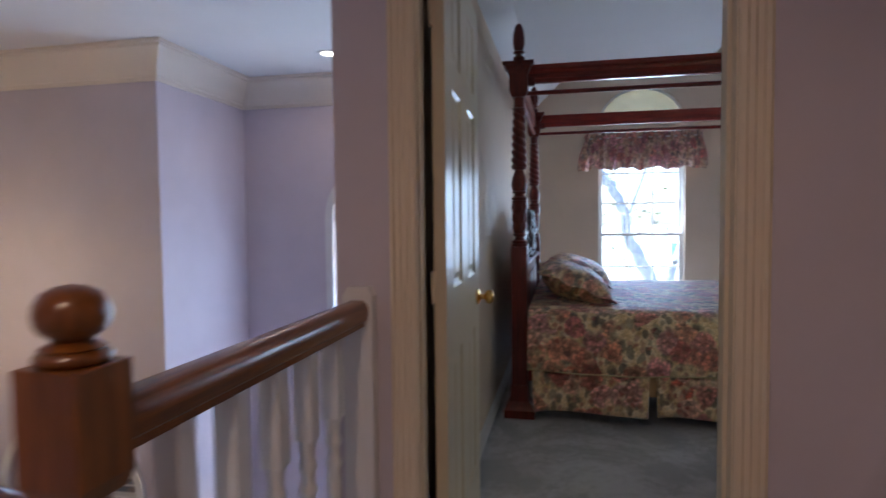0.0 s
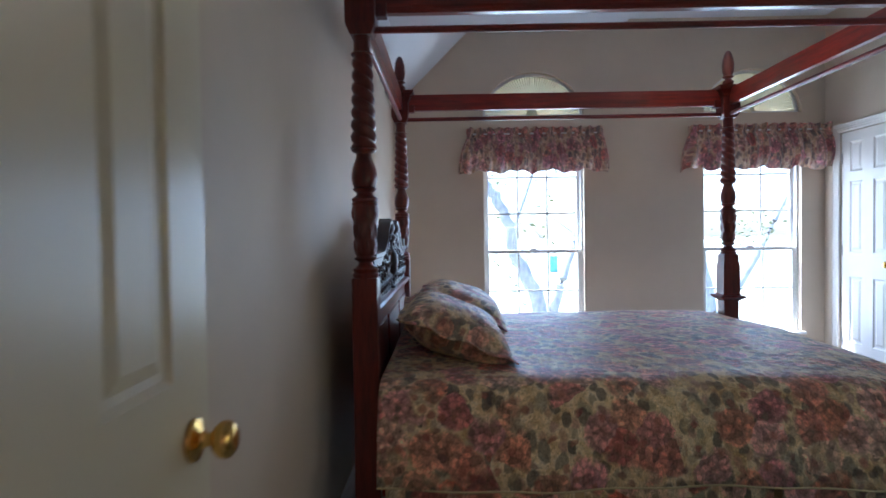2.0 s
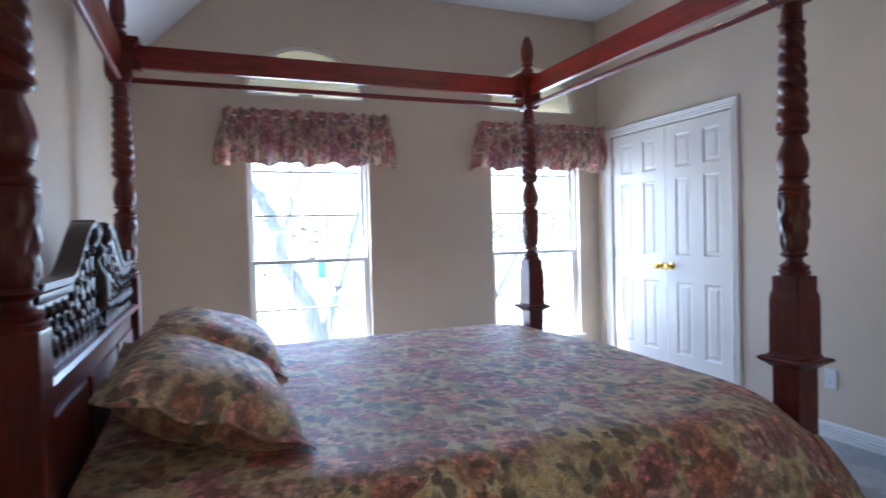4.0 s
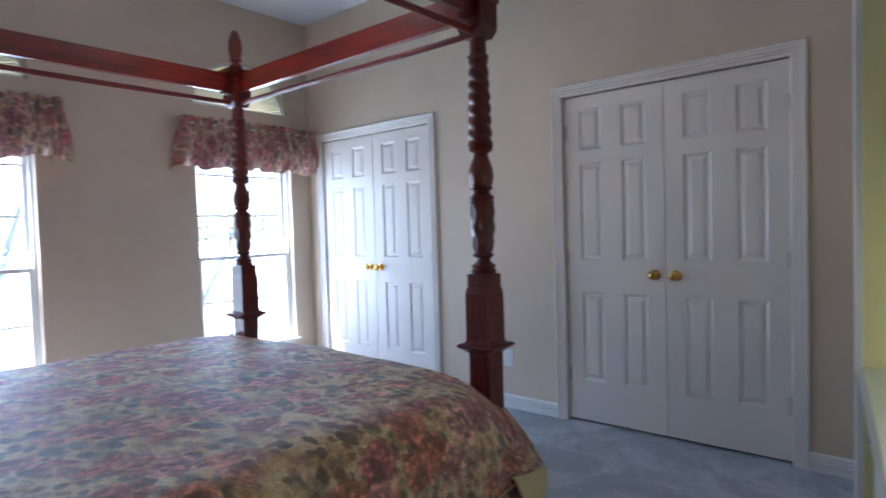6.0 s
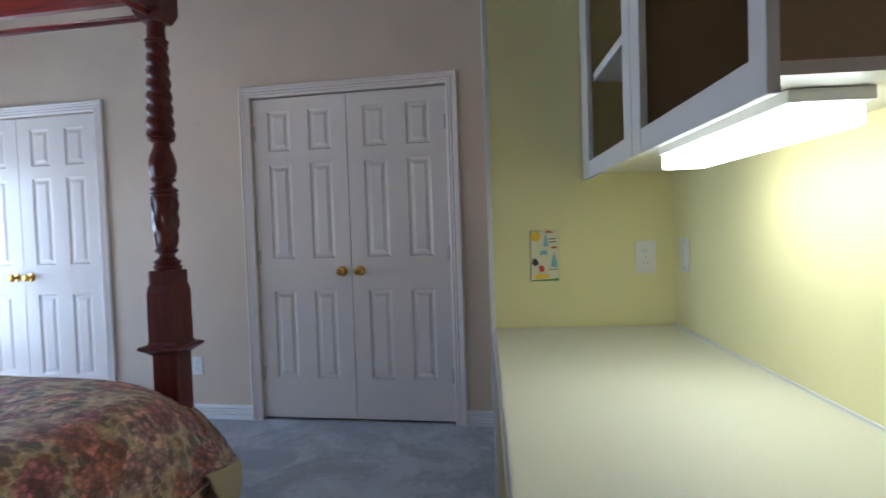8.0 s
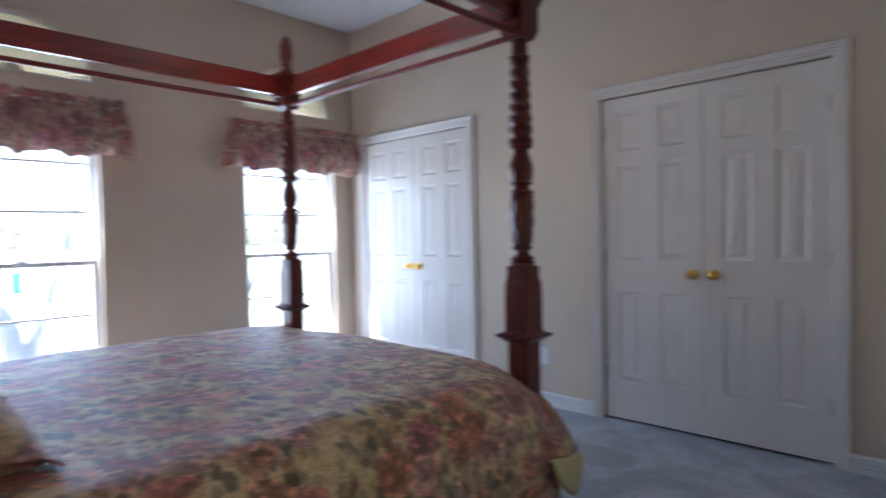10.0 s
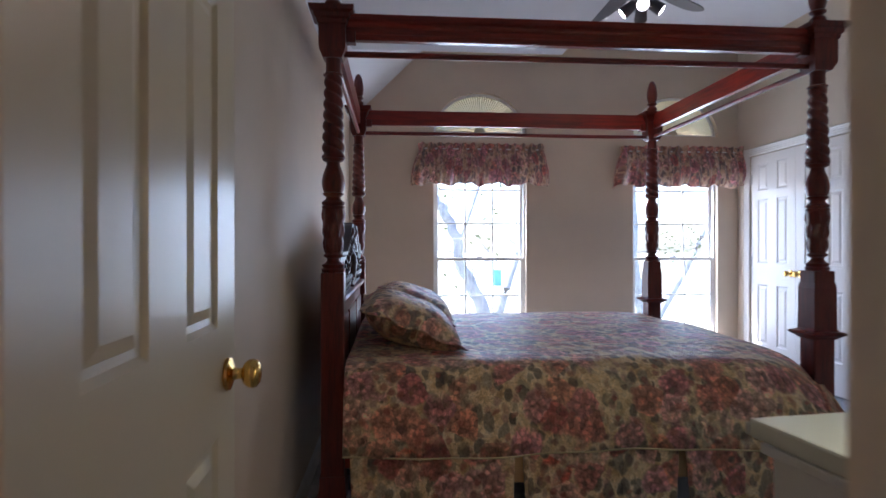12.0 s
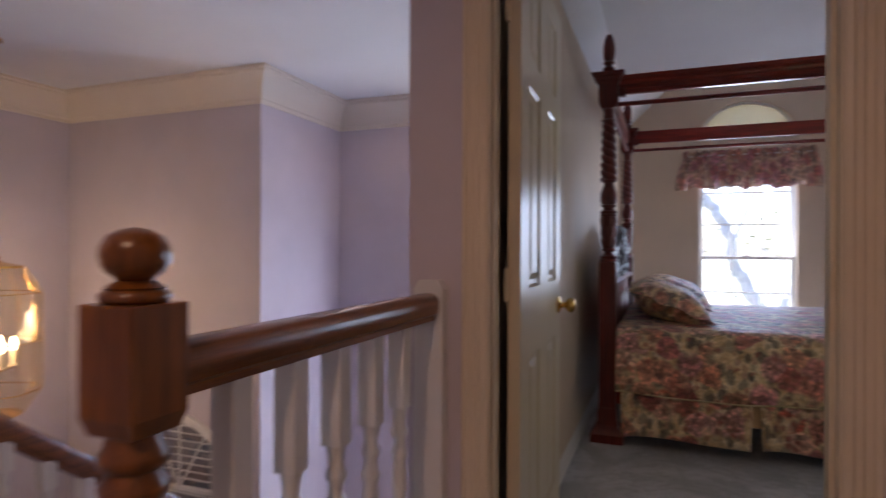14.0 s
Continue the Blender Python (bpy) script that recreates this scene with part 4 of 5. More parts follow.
def skirt_panel(x0, x1, y, seed):
    bm = bmesh.new()
    uvl = bm.loops.layers.uv.new("UVMap")
    n, rows = 24, 6
    rnd = random.Random(seed)
    p0, p1 = rnd.uniform(0, 6), rnd.uniform(0, 6)
    cols = []
    for i in range(n + 1):
        t = i / n
        col = []
        for j in range(rows + 1):
            d = j / rows
            flare = -0.012 * d * (2 * t - 1)
            yy = y + 0.012 * d * math.sin(t * 7 + p0) - 0.018 * d * (abs(2 * t - 1) ** 6)
            zz = 0.365 - 0.262 * d - 0.008 * d * math.sin(t * 5 + p1) - 0.012 * d * abs(2 * t - 1) ** 3
            col.append(bm.verts.new((x0 + (x1 - x0) * t + flare, yy, zz)))
        cols.append(col)
    for i in range(n):
        for j in range(rows):
            f = bm.faces.new((cols[i][j], cols[i + 1][j], cols[i + 1][j + 1], cols[i][j + 1]))
            for lp, (a, c) in zip(f.loops, ((i, j), (i + 1, j), (i + 1, j + 1), (i, j + 1))):
                lp[uvl].uv = (x0 + (x1 - x0) * a / n + 0.37, 5.2 - 0.262 * c / rows)
    ob = part("skirt_panel", bm, FLORAL, skirt, smooth=70)
    md = ob.modifiers.new("thickness", "SOLIDIFY")
    md.thickness = 0.004


for k, (a, c) in enumerate(((0.42, 1.085), (1.115, 1.775), (1.80, 2.46))):
    skirt_panel(a, c, 4.785, k)
for k, (a, c) in enumerate(((0.42, 1.42), (1.44, 2.46))):
    skirt_panel(a, c, 6.84, 7 + k)
part("skirt_deck", boxed(0.42, 2.46, 4.80, 6.83, 0.395, 0.404), LINING, skirt)
part("pleat_insert", boxed(1.04, 1.16, 4.830, 4.834, 0.20, 0.37), FLORAL, skirt)
part("pleat_insert", boxed(1.73, 1.85, 4.830, 4.834, 0.20, 0.37), FLORAL, skirt)


def pillow(at, w, d, h, seed):
    """A plump flanged sham, w along y, d along x."""
    rnd = random.Random(seed)
    n = 28
    bm = bmesh.new()
    uvl = bm.loops.layers.uv.new("UVMap")
    lay = {}
    for sgn in (1, -1):
        for i in range(n + 1):
            for j in range(n + 1):
                u, v = 2 * i / n - 1, 2 * j / n - 1
                edge = max(abs(u), abs(v))
                fill = max(0.0, (1 - abs(u / 0.93) ** 3.0)) * max(0.0, (1 - abs(v / 0.93) ** 3.0)) if edge < 0.93 else 0.0
                th = h / 2 * fill ** 0.55
                if fill > 0:
                    th *= 1 + 0.14 * noise.noise(Vector((u * 1.8 + seed, v * 1.8, sgn * 2.0)))
                x, y = d / 2 * u * (1 - 0.05 * (1 - abs(v)) * abs(u)), w / 2 * v * (1 - 0.05 * (1 - abs(u)) * abs(v))
                wav = 0.008 * math.sin(9 * (u + v) + seed) * (1 if edge > 0.9 else 0)
                lay[sgn, i, j] = bm.verts.new((x, y, sgn * (th + 0.003) + wav))
    for sgn in (1, -1):
        for i in range(n):
            for j in range(n):
                ids = ((i, j), (i + 1, j), (i + 1, j + 1), (i, j + 1))
                f = bm.faces.new([lay[(sgn, *q)] for q in ids])
                for lp, (a, c) in zip(f.loops, ids):
                    lp[uvl].uv = (d * a / n + seed * 0.77, w * c / n + seed * 0.31)
    rim = [(i, 0) for i in range(n)] + [(n, j) for j in range(n)] + [(i, n) for i in range(n, 0, -1)] + [(0, j) for j in range(n, 0, -1)]
    for a, c in zip(rim, rim[1:] + rim[:1]):
        f = bm.faces.new((lay[(1, *a)], lay[(1, *c)], lay[(-1, *c)], lay[(-1, *a)]))
        for lp, q in zip(f.loops, (a, c, c, a)):
            lp[uvl].uv = (d * q[0] / n + seed * 0.77, w * q[1] / n + seed * 0.31)
    root = tagged(thing("pillow", "plump floral pillow sham leaning on the headboard", "pillow", at, "bed pillows"))
    part("sham", bm, FLORAL, root, smooth=80)


pillow(pose(0.672, 5.45, 0.802, 0, 22, 2), 0.78, 0.52, 0.22, 3)
pillow(pose(0.720, 6.25, 0.802, 0, 20, -2), 0.78, 0.54, 0.22, 4)

# ---- ceiling fan ----
FX, FY = 2.065, 5.822
fan = tagged(thing("ceiling_fan", "grey ceiling fan with four lit spotlights", "ceiling fan", pose(FX, FY, 0)))
part("canopy", lathed([(0.065, CZ), (0.068, CZ - 0.02), (0.05, CZ - 0.055), (0.02, CZ - 0.07)], 24), PEWTER, fan, smooth=50)
part("downrod", lathed([(0.013, 2.80), (0.013, CZ - 0.06)], 12), PEWTER, fan, smooth=50)
part("motor", lathed([(0.03, 2.70), (0.075, 2.705), (0.105, 2.725), (0.112, 2.75), (0.108, 2.785), (0.07, 2.81), (0.03, 2.82)], 32), PEWTER, fan, smooth=40)
BLADE = painted("fan_blade_laminate", (0.16, 0.15, 0.15), 0.35, 0.03, 60)
for k in range(5):
    a = 176 + 72 * k
    bm = bmesh.new()
    n = 14
    outline = [(0.20 + 0.39 * i / n, 0.048 + 0.020 * math.sin(math.pi * i / n * 0.8)) for i in range(n)]
    tip = [(0.59 + 0.055 * math.sin(t * math.pi / 12), 0.052 * math.cos(t * math.pi / 12)) for t in range(0, 13)]
    pts = [(x, w) for x, w in outline] + [(x, w) for x, w in tip] + [(x, -w) for x, w in outline[::-1]]
    prism(bm, pts, "z", -0.003, 0.003)
    blade = part("blade", bm, BLADE, fan, at=pose(0, 0, 2.735, 0, 0, a) @ pose(0, 0, 0, 12, 0, 0))
    part("blade_iron", boxed(0.09, 0.24, -0.018, 0.018, -0.012, -0.003, bevel=0.003), PEWTER, blade)
part("light_kit", lathed([(0.02, 2.600), (0.040, 2.605), (0.056, 2.635), (0.050, 2.675), (0.03, 2.705)], 24), PEWTER, fan, smooth=40)
for k, a in enumerate((250, 340, 70, 160)):
    aim = Vector((math.cos(radians(a)), math.sin(radians(a)), -0.75)).normalized()
    at = Vector((0, 0, 2.630)) + Vector((aim.x, aim.y, 0)) * 0.065 + Vector((0, 0, -0.012))
    m = Matrix.Translation(at) @ (-aim).to_track_quat("Z", "Y").to_matrix().to_4x4()
    sp = part("spot_shade", lathed([(0.012, 0.02), (0.028, 0.012), (0.033, -0.01), (0.037, -0.07), (0.040, -0.078), (0.036, -0.078), (0.030, -0.02), (0.001, -0.015)], 20), PEWTER, fan, "", 40, m)
    part("bulb", lathed([(0.033, -0.066), (0.030, -0.074), (0.015, -0.079), (0.001, -0.080)], 20), BULB, sp, "lit spotlight bulb", 60)
    p = Vector((FX, FY, 0)) + at + aim * 0.12
    s = lamp("fan_spot", "SPOT", p, p + aim, FAN_W, (1.0, 0.70, 0.42), 0.03)
    s.data.spot_size, s.data.spot_blend = radians(95), 1.0

vent = tagged(thing("ceiling_vent", "white slatted air register in the ceiling", "vent", pose(2.07, 7.32, CZ, 0, 0, 0)))
for a in ((-0.16, 0.16, -0.15, -0.128), (-0.16, 0.16, 0.128, 0.15), (-0.16, -0.138, -0.128, 0.128), (0.138, 0.16, -0.128, 0.128)):
    part("frame", boxed(*a, -0.014, 0.0, bevel=0.002), PLASTIC, vent)
part("backing", boxed(-0.138, 0.138, -0.128, 0.128, -0.002, 0.0), GAP_SHADE, vent)
for k in range(9):
    part("slat", boxed(-0.138, 0.138, -0.008, 0.008, -0.001, 0.001), STEEL, vent, at=pose(0, -0.112 + 0.028 * k, -0.008, 35, 0, 0))


def outlet(root_pose, label, kind):
    """A wall plate in x, z with its face at -y."""
    root = tagged(thing(kind, label, "outlet" if kind == "wall_outlet" else "switch", root_pose))
    plate = part("plate", boxed(-0.036, 0.036, -0.006, 0.0, -0.058, 0.058, bevel=0.002), PLASTIC, root)
    for z in (-0.022, 0.022):
        if kind == "wall_outlet":
            rec = part("receptacle", boxed(-0.016, 0.016, -0.008, -0.004, z - 0.014, z + 0.014, bevel=0.002), PLASTIC, plate)
            for x in (-0.006, 0.006):
                part("slot", boxed(x - 0.001, x + 0.001, -0.0085, -0.006, z - 0.002, z + 0.006), GAP_SHADE, plate)
    if kind != "wall_outlet":
        part("rocker", boxed(-0.016, 0.016, -0.010, -0.004, -0.033, 0.033, bevel=0.002), PLASTIC, plate)
    for z in (-0.048, 0.048) if kind != "wall_outlet" else (0.0,):
        part("screw", lathed([(0.003, 0.0), (0.003, 0.0015), (0.001, 0.002)], 8), STEEL, plate, at=pose(0, -0.006, z, 90, 0, 0))
    return root


outlet(pose(EX, 5.87, 0.345, 0, 0, -90), "white duplex outlet above the baseboard", "wall_outlet")
for p, m in (((2.47, 7.999, 1.90), pose(0, 0, 0, 90, 0, 0)),):
    nail = tagged(thing("nail", "small bare picture nail in the painted wall", "nail", Matrix.Translation(p) @ m))
    part("shank", lathed([(0.002, 0.0), (0.002, 0.012), (0.004, 0.013), (0.004, 0.015)], 8), STEEL, nail)
for y, z in ((5.46, 1.985), (5.78, 1.90)):
    nail = tagged(thing("nail", "small bare picture nail in the painted wall", "nail", pose(EX, y, z, 0, -90, 0)))
    part("shank", lathed([(0.002, 0.0), (0.002, 0.012), (0.004, 0.013), (0.004, 0.015)], 8), STEEL, nail)

# ---- desk alcove ----
AO, AU, AV = Vector((2.731, 3.778)), Vector((-0.9936, -0.1132)), Vector((0.1132, -0.9936))
AM = Matrix(((AU.x, -AV.x, 0, AO.x), (AU.y, -AV.y, 0, AO.y), (0, 0, 1, 0), (0, 0, 0, 1)))
# local: +x runs along the counter away from the side wall, -y runs back into the alcove


def local(name, bm, mat, parent=None, label="", smooth=None):
    bmesh.ops.transform(bm, matrix=AM, verts=bm.verts)
    return part(name, bm, mat, parent, label, smooth)


AD, AW, CT = 0.638, 1.387, 0.811
tagged(local("wall_alcove_side", boxed(-0.09, 0.0, -AD - 0.1, 0.012, -0.1, 3.2), YELLOW, None, "yellow painted alcove side wall"), "", "structure", "", "structure")
tagged(local("wall_alcove_back", boxed(0.0, AW + 0.03, -AD - 0.03, -AD, -0.1, 3.2), YELLOW, None, "yellow painted alcove back wall"), "", "structure", "", "structure")
bm = bmesh.new()
prism(bm, [(2.826, 3.782), (4.0, 3.782), (4.0, 2.945), (2.90, 2.945), (2.92, 3.2)], "z", -0.1, 3.2)
structure("wall_south_east", bm, WALL, "beige painted wall beside the desk alcove")
trim = local("trim", boxed(-0.075, 0.0, 0.012, 0.030, 0.0, 3.09, bevel=0.003), TRIM, None, "white upright trim board at the alcove edge")
tagged(trim, "", "structure", "", "structure")

counter = tagged(thing("countertop", "cream laminate countertop with a rounded edge", "countertop"))
local("slab", boxed(0.002, AW, -AD + 0.002, 0.016, CT - 0.04, CT, bevel=0.006), TOPM, counter)
local("backsplash_caulk", boxed(0.002, AW, -AD + 0.001, -AD + 0.006, CT, CT + 0.006), TRIM, counter)
local("edge_strip", boxed(0.01, AW + 0.004, 0.016, 0.022, CT - 0.036, CT - 0.010, bevel=0.002), CABP, counter)
desk = tagged(thing("base_cabinet", "cream painted base cabinet under the countertop", "cabinet"))
body = local("body", boxed(0.004, AW - 0.02, -AD + 0.004, -0.03, 0.0, CT - 0.041, bevel=0.003), CABP, desk)
for k in range(3):
    a = 0.03 + k * 0.445
    d = local("drawer_front", boxed(a, a + 0.415, -0.03, -0.012, CT - 0.20, CT - 0.06, bevel=0.004), CABP, body)
    d = local("door", boxed(a, a + 0.415, -0.03, -0.012, 0.08, CT - 0.22, bevel=0.004), CABP, body)
for k, ob in enumerate([o for o in bpy.data.objects if o.name.startswith("drawer_front")]):
    kn = part("drawer_knob", lathed([(0.006, 0.0), (0.005, 0.012), (0.013, 0.018), (0.013, 0.024), (0.001, 0.028)], 16), STEEL, ob, "steel knob", 50, AM @ pose(0.237 + 0.445 * k, -0.012, CT - 0.13, -90, 0, 0))
local("side_moulding", boxed(AW - 0.022, AW + 0.004, -AD + 0.004, -0.02, CT - 0.062, CT - 0.041, bevel=0.004), CABP, body)

cab = tagged(thing("wall_cabinet", "cream painted open wall cabinet with face frame and shelf", "cabinet"))
V0, CB, CH = -0.319, 1.343, 2.42
UE = 1.38
local("bottom", boxed(0.004, UE, -AD + 0.004, V0 - 0.018, CB + 0.022, CB + 0.040), CABP, cab)
local("top", boxed(0.004, UE, -AD + 0.004, V0 - 0.018, CH - 0.02, CH), CABP, cab)
# back, side and partition wear the colour with the shade painted in
local("back", boxed(0.004, UE, -AD + 0.003, -AD + 0.012, CB + 0.040, CH - 0.02), CAB_SHADED, cab)
local("side", boxed(UE - 0.018, UE, -AD + 0.012, V0 - 0.018, CB + 0.040, CH - 0.02), CAB_SHADED, cab)
local("partition", boxed(0.695, 0.713, -AD + 0.012, V0 - 0.018, CB + 0.040, CH - 0.02), CAB_SHADED, cab)
for a, c in ((0.004, 0.125), (0.627, 0.700), (0.706, 0.784), (UE - 0.05, UE)):
    local("stile", boxed(a, c, V0 - 0.018, V0, CB, CH, bevel=0.002), TRIM, cab)
for a, c in ((0.125, 0.627), (0.784, UE - 0.05)):
    local("rail", boxed(a, c, V0 - 0.018, V0 - 0.001, CB, CB + 0.055, bevel=0.002), TRIM, cab)
    local("rail", boxed(a, c, V0 - 0.018, V0 - 0.001, CH - 0.06, CH, bevel=0.002), TRIM, cab)
local("shelf", boxed(0.10, 0.69, -AD + 0.02, V0 - 0.024, 1.668, 1.696, bevel=0.002), TRIM, cab)
local("shelf", boxed(0.72, UE - 0.02, -AD + 0.02, V0 - 0.024, 1.84, 1.865, bevel=0.002), TRIM, cab)
for uu in (0.22, 0.56, 0.87, 1.21):
    std = local("shelf_standard", boxed(uu - 0.008, uu + 0.008, -AD + 0.012, -AD + 0.017, CB + 0.06, CH - 0.05), STEEL, cab)
    bm = bmesh.new()
    for q in range(28):
        z = CB + 0.08 + q * 0.032
        box(bm, uu - 0.005, uu + 0.005, -AD + 0.0165, -AD + 0.018, z, z + 0.010)
    tagged(local("slot", bm, GAP_SHADE, std), kind="stuff")

fix = tagged(thing("under_cabinet_light", "lit white fluorescent fixture under the wall cabinet", "light"))
local("housing", boxed(0.69, 1.30, -0.505, -0.385, CB + 0.002, CB + 0.022, bevel=0.003), PLASTIC, fix)
local("diffuser", boxed(0.695, 1.295, -0.495, -0.390, CB - 0.034, CB + 0.002, bevel=0.010), TUBE, fix, "glowing milky diffuser")
p = AM @ Vector((0.96, -0.442, CB - 0.04))
al = lamp("tube_light", "AREA", p, p - Vector((0, 0, 1)), TUBE_W, (1.0, 0.97, 0.78), 0.54, 0.09)
al.matrix_world = AM @ pose(0.99, -0.442, CB - 0.040)

# hand-painted plaque, plates
plaque = tagged(thing("wall_plaque", "small colourful painted plaque on the yellow wall", "plaque", AM @ pose(0.0, -0.174, 1.074, 0, 0, 90) @ Matrix.Scale(1.12, 4)))


def paint(name, c):
    return painted(name, c, 0.4, 0.02, 80)


part("board", boxed(-0.047, 0.047, -0.008, 0.0, -0.083, 0.083, bevel=0.006), paint("plaque_cream", (0.80, 0.76, 0.52)), plaque)
PY_, PB, PR, PG, PK = paint("plaque_yellow", (0.85, 0.55, 0.03)), paint("plaque_blue", (0.25, 0.50, 0.55)), paint("plaque_red", (0.60, 0.05, 0.03)), paint("plaque_green", (0.10, 0.30, 0.05)), paint("plaque_black", (0.02, 0.02, 0.02))
part("sun_disc", lathed([(0.016, 0.0), (0.016, 0.0015), (0.001, 0.002)], 20), PY_, plaque, at=pose(0.029, -0.008, 0.063, 90, 0, 0))
for nm, m_, pts in (("grass_strip", PG, [(-0.044, -0.083), (0.044, -0.083), (0.044, -0.074), (0.01, -0.077), (-0.044, -0.079)]),
                    ("tower", PB, [(-0.004, 0.030), (0.012, 0.030), (0.006, 0.066), (0.004, 0.072), (0.002, 0.066)]), ("tower", PB, [(0.018, -0.038), (0.040, -0.038), (0.034, -0.004), (0.030, 0.014), (0.026, -0.002)]),
                    ("banner", PR, [(0.000, 0.076), (0.012, 0.081), (0.032, 0.075), (0.018, 0.073)]), ("banner", PR, [(0.018, 0.026), (0.030, 0.031), (0.043, 0.025), (0.030, 0.022)]),
                    ("dark_patch", PK, [(-0.043, -0.024), (-0.036, -0.008), (-0.026, -0.012), (-0.020, -0.026), (-0.032, -0.034)]), ("red_patch", PR, [(-0.020, -0.032), (-0.004, -0.034), (-0.002, -0.050), (-0.018, -0.054)]),
                    ("yellow_patch", PY_, [(-0.036, -0.064), (-0.016, -0.060), (0.012, -0.062), (0.010, -0.074), (-0.034, -0.076)]), ("pale_bar", PB, [(-0.016, 0.002), (0.008, 0.004), (0.006, 0.018), (-0.014, 0.016)]),
                    ("dark_bar", PK, [(0.012, 0.052), (0.036, 0.053), (0.036, 0.056), (0.012, 0.055)]), ("dark_bar", PK, [(0.014, 0.042), (0.038, 0.043), (0.038, 0.046), (0.014, 0.045)]), ("wall_line", PK, [(0.012, -0.046), (0.042, -0.046), (0.042, -0.044), (0.012, -0.044)])):
    part(nm, prismed([(-u, v) for u, v in pts], "y", -0.0095, -0.0075), m_, plaque)
outlet(AM @ pose(0.0, -0.535, 1.058, 0, 0, 90), "white duplex outlet over the countertop", "wall_outlet")
outlet(AM @ pose(0.118, -AD, 1.069, 0, 0, 180), "white rocker switch beside the alcove corner", "wall_switch")
stop = tagged(thing("door_stop", "small metal spring door stop at the trim board", "door stop"))
bm = bmesh.new()
tube(bm, [(0, 0, 0), (0, 0.055, 0.0)], 0.0055, 8)
tube(bm, [(0, 0.055, 0), (0, 0.07, 0.0)], 0.008, 8)
part("spring", bm, STEEL, stop, at=AM @ pose(-0.04, 0.030, 0.06))

stop = tagged(thing("door_stop", "small metal spring door stop on the white baseboard", "door stop"))
bm = bmesh.new()
tube(bm, [(0, 0, 0), (-0.060, 0, 0.0)], 0.0055, 8)
tube(bm, [(-0.060, 0, 0), (-0.074, 0, 0.0)], 0.008, 8)
part("spring", bm, STEEL, stop, at=pose(EX - 0.014, 5.991, 0.05))

# ---- hall, stairs and foyer ----
HC = 2.50
bm = bmesh.new()
box(bm, -4.5, 1.75, -1.35, 6.4, HC, HC + 0.1)
hallceil = structure("ceiling_hall", bm, CEIL, "white hall and foyer ceiling")
bm = bmesh.new()
box(bm, -1.05, 1.62, -1.2, 1.99, -0.25, 0.0)
box(bm, 0.0, 1.62, 1.99, 2.82, -0.25, 0.0)
box(bm, JL - 0.02, JR + 0.02, 2.80, 2.83, -0.2, -0.001)
structure("floor_hall", bm, CARPET, "grey-blue carpet of the upstairs hall")
structure("floor_foyer", boxed(-4.4, 0.02, -1.2, 6.3, -3.05, -2.9), CARPET, "carpeted lower floor of the foyer")
structure("wall_foyer_east", boxed(0.004, 0.12, -1.2, 2.82, -3.05, -0.25), LILAC, "lilac painted lower foyer wall")
structure("wall_hall_east", boxed(1.62, 1.74, -1.2, 2.82, -0.25, HC), LILAC, "lilac painted hall wall")
structure("wall_hall_south", boxed(-4.4, 1.74, -1.32, -1.2, -3.05, HC), LILAC, "lilac painted hall wall")
structure("wall_foyer_west", boxed(-4.47, -4.35, -1.2, 5.17, -3.05, HC), LILAC, "lilac painted foyer wall")


def arched_wall(name, x0, x1, y0, y1, w, label):
    lo, hi, z0, spring, rise = w
    bm = bmesh.new()
    box(bm, x0, lo, y0, y1, -3.05, HC)
    box(bm, hi, x1, y0, y1, -3.05, HC)
    box(bm, lo, hi, y0, y1, -3.05, z0)
    pts = arch_points((lo + hi) / 2, (hi - lo) / 2, spring, rise)
    for (xa, za), (xb, zb) in zip(pts, pts[1:]):
        prism(bm, [(xa, za), (xb, zb), (xb, HC), (xa, HC)], "y", y0, y1)
    structure(name, bm, LILAC, label)


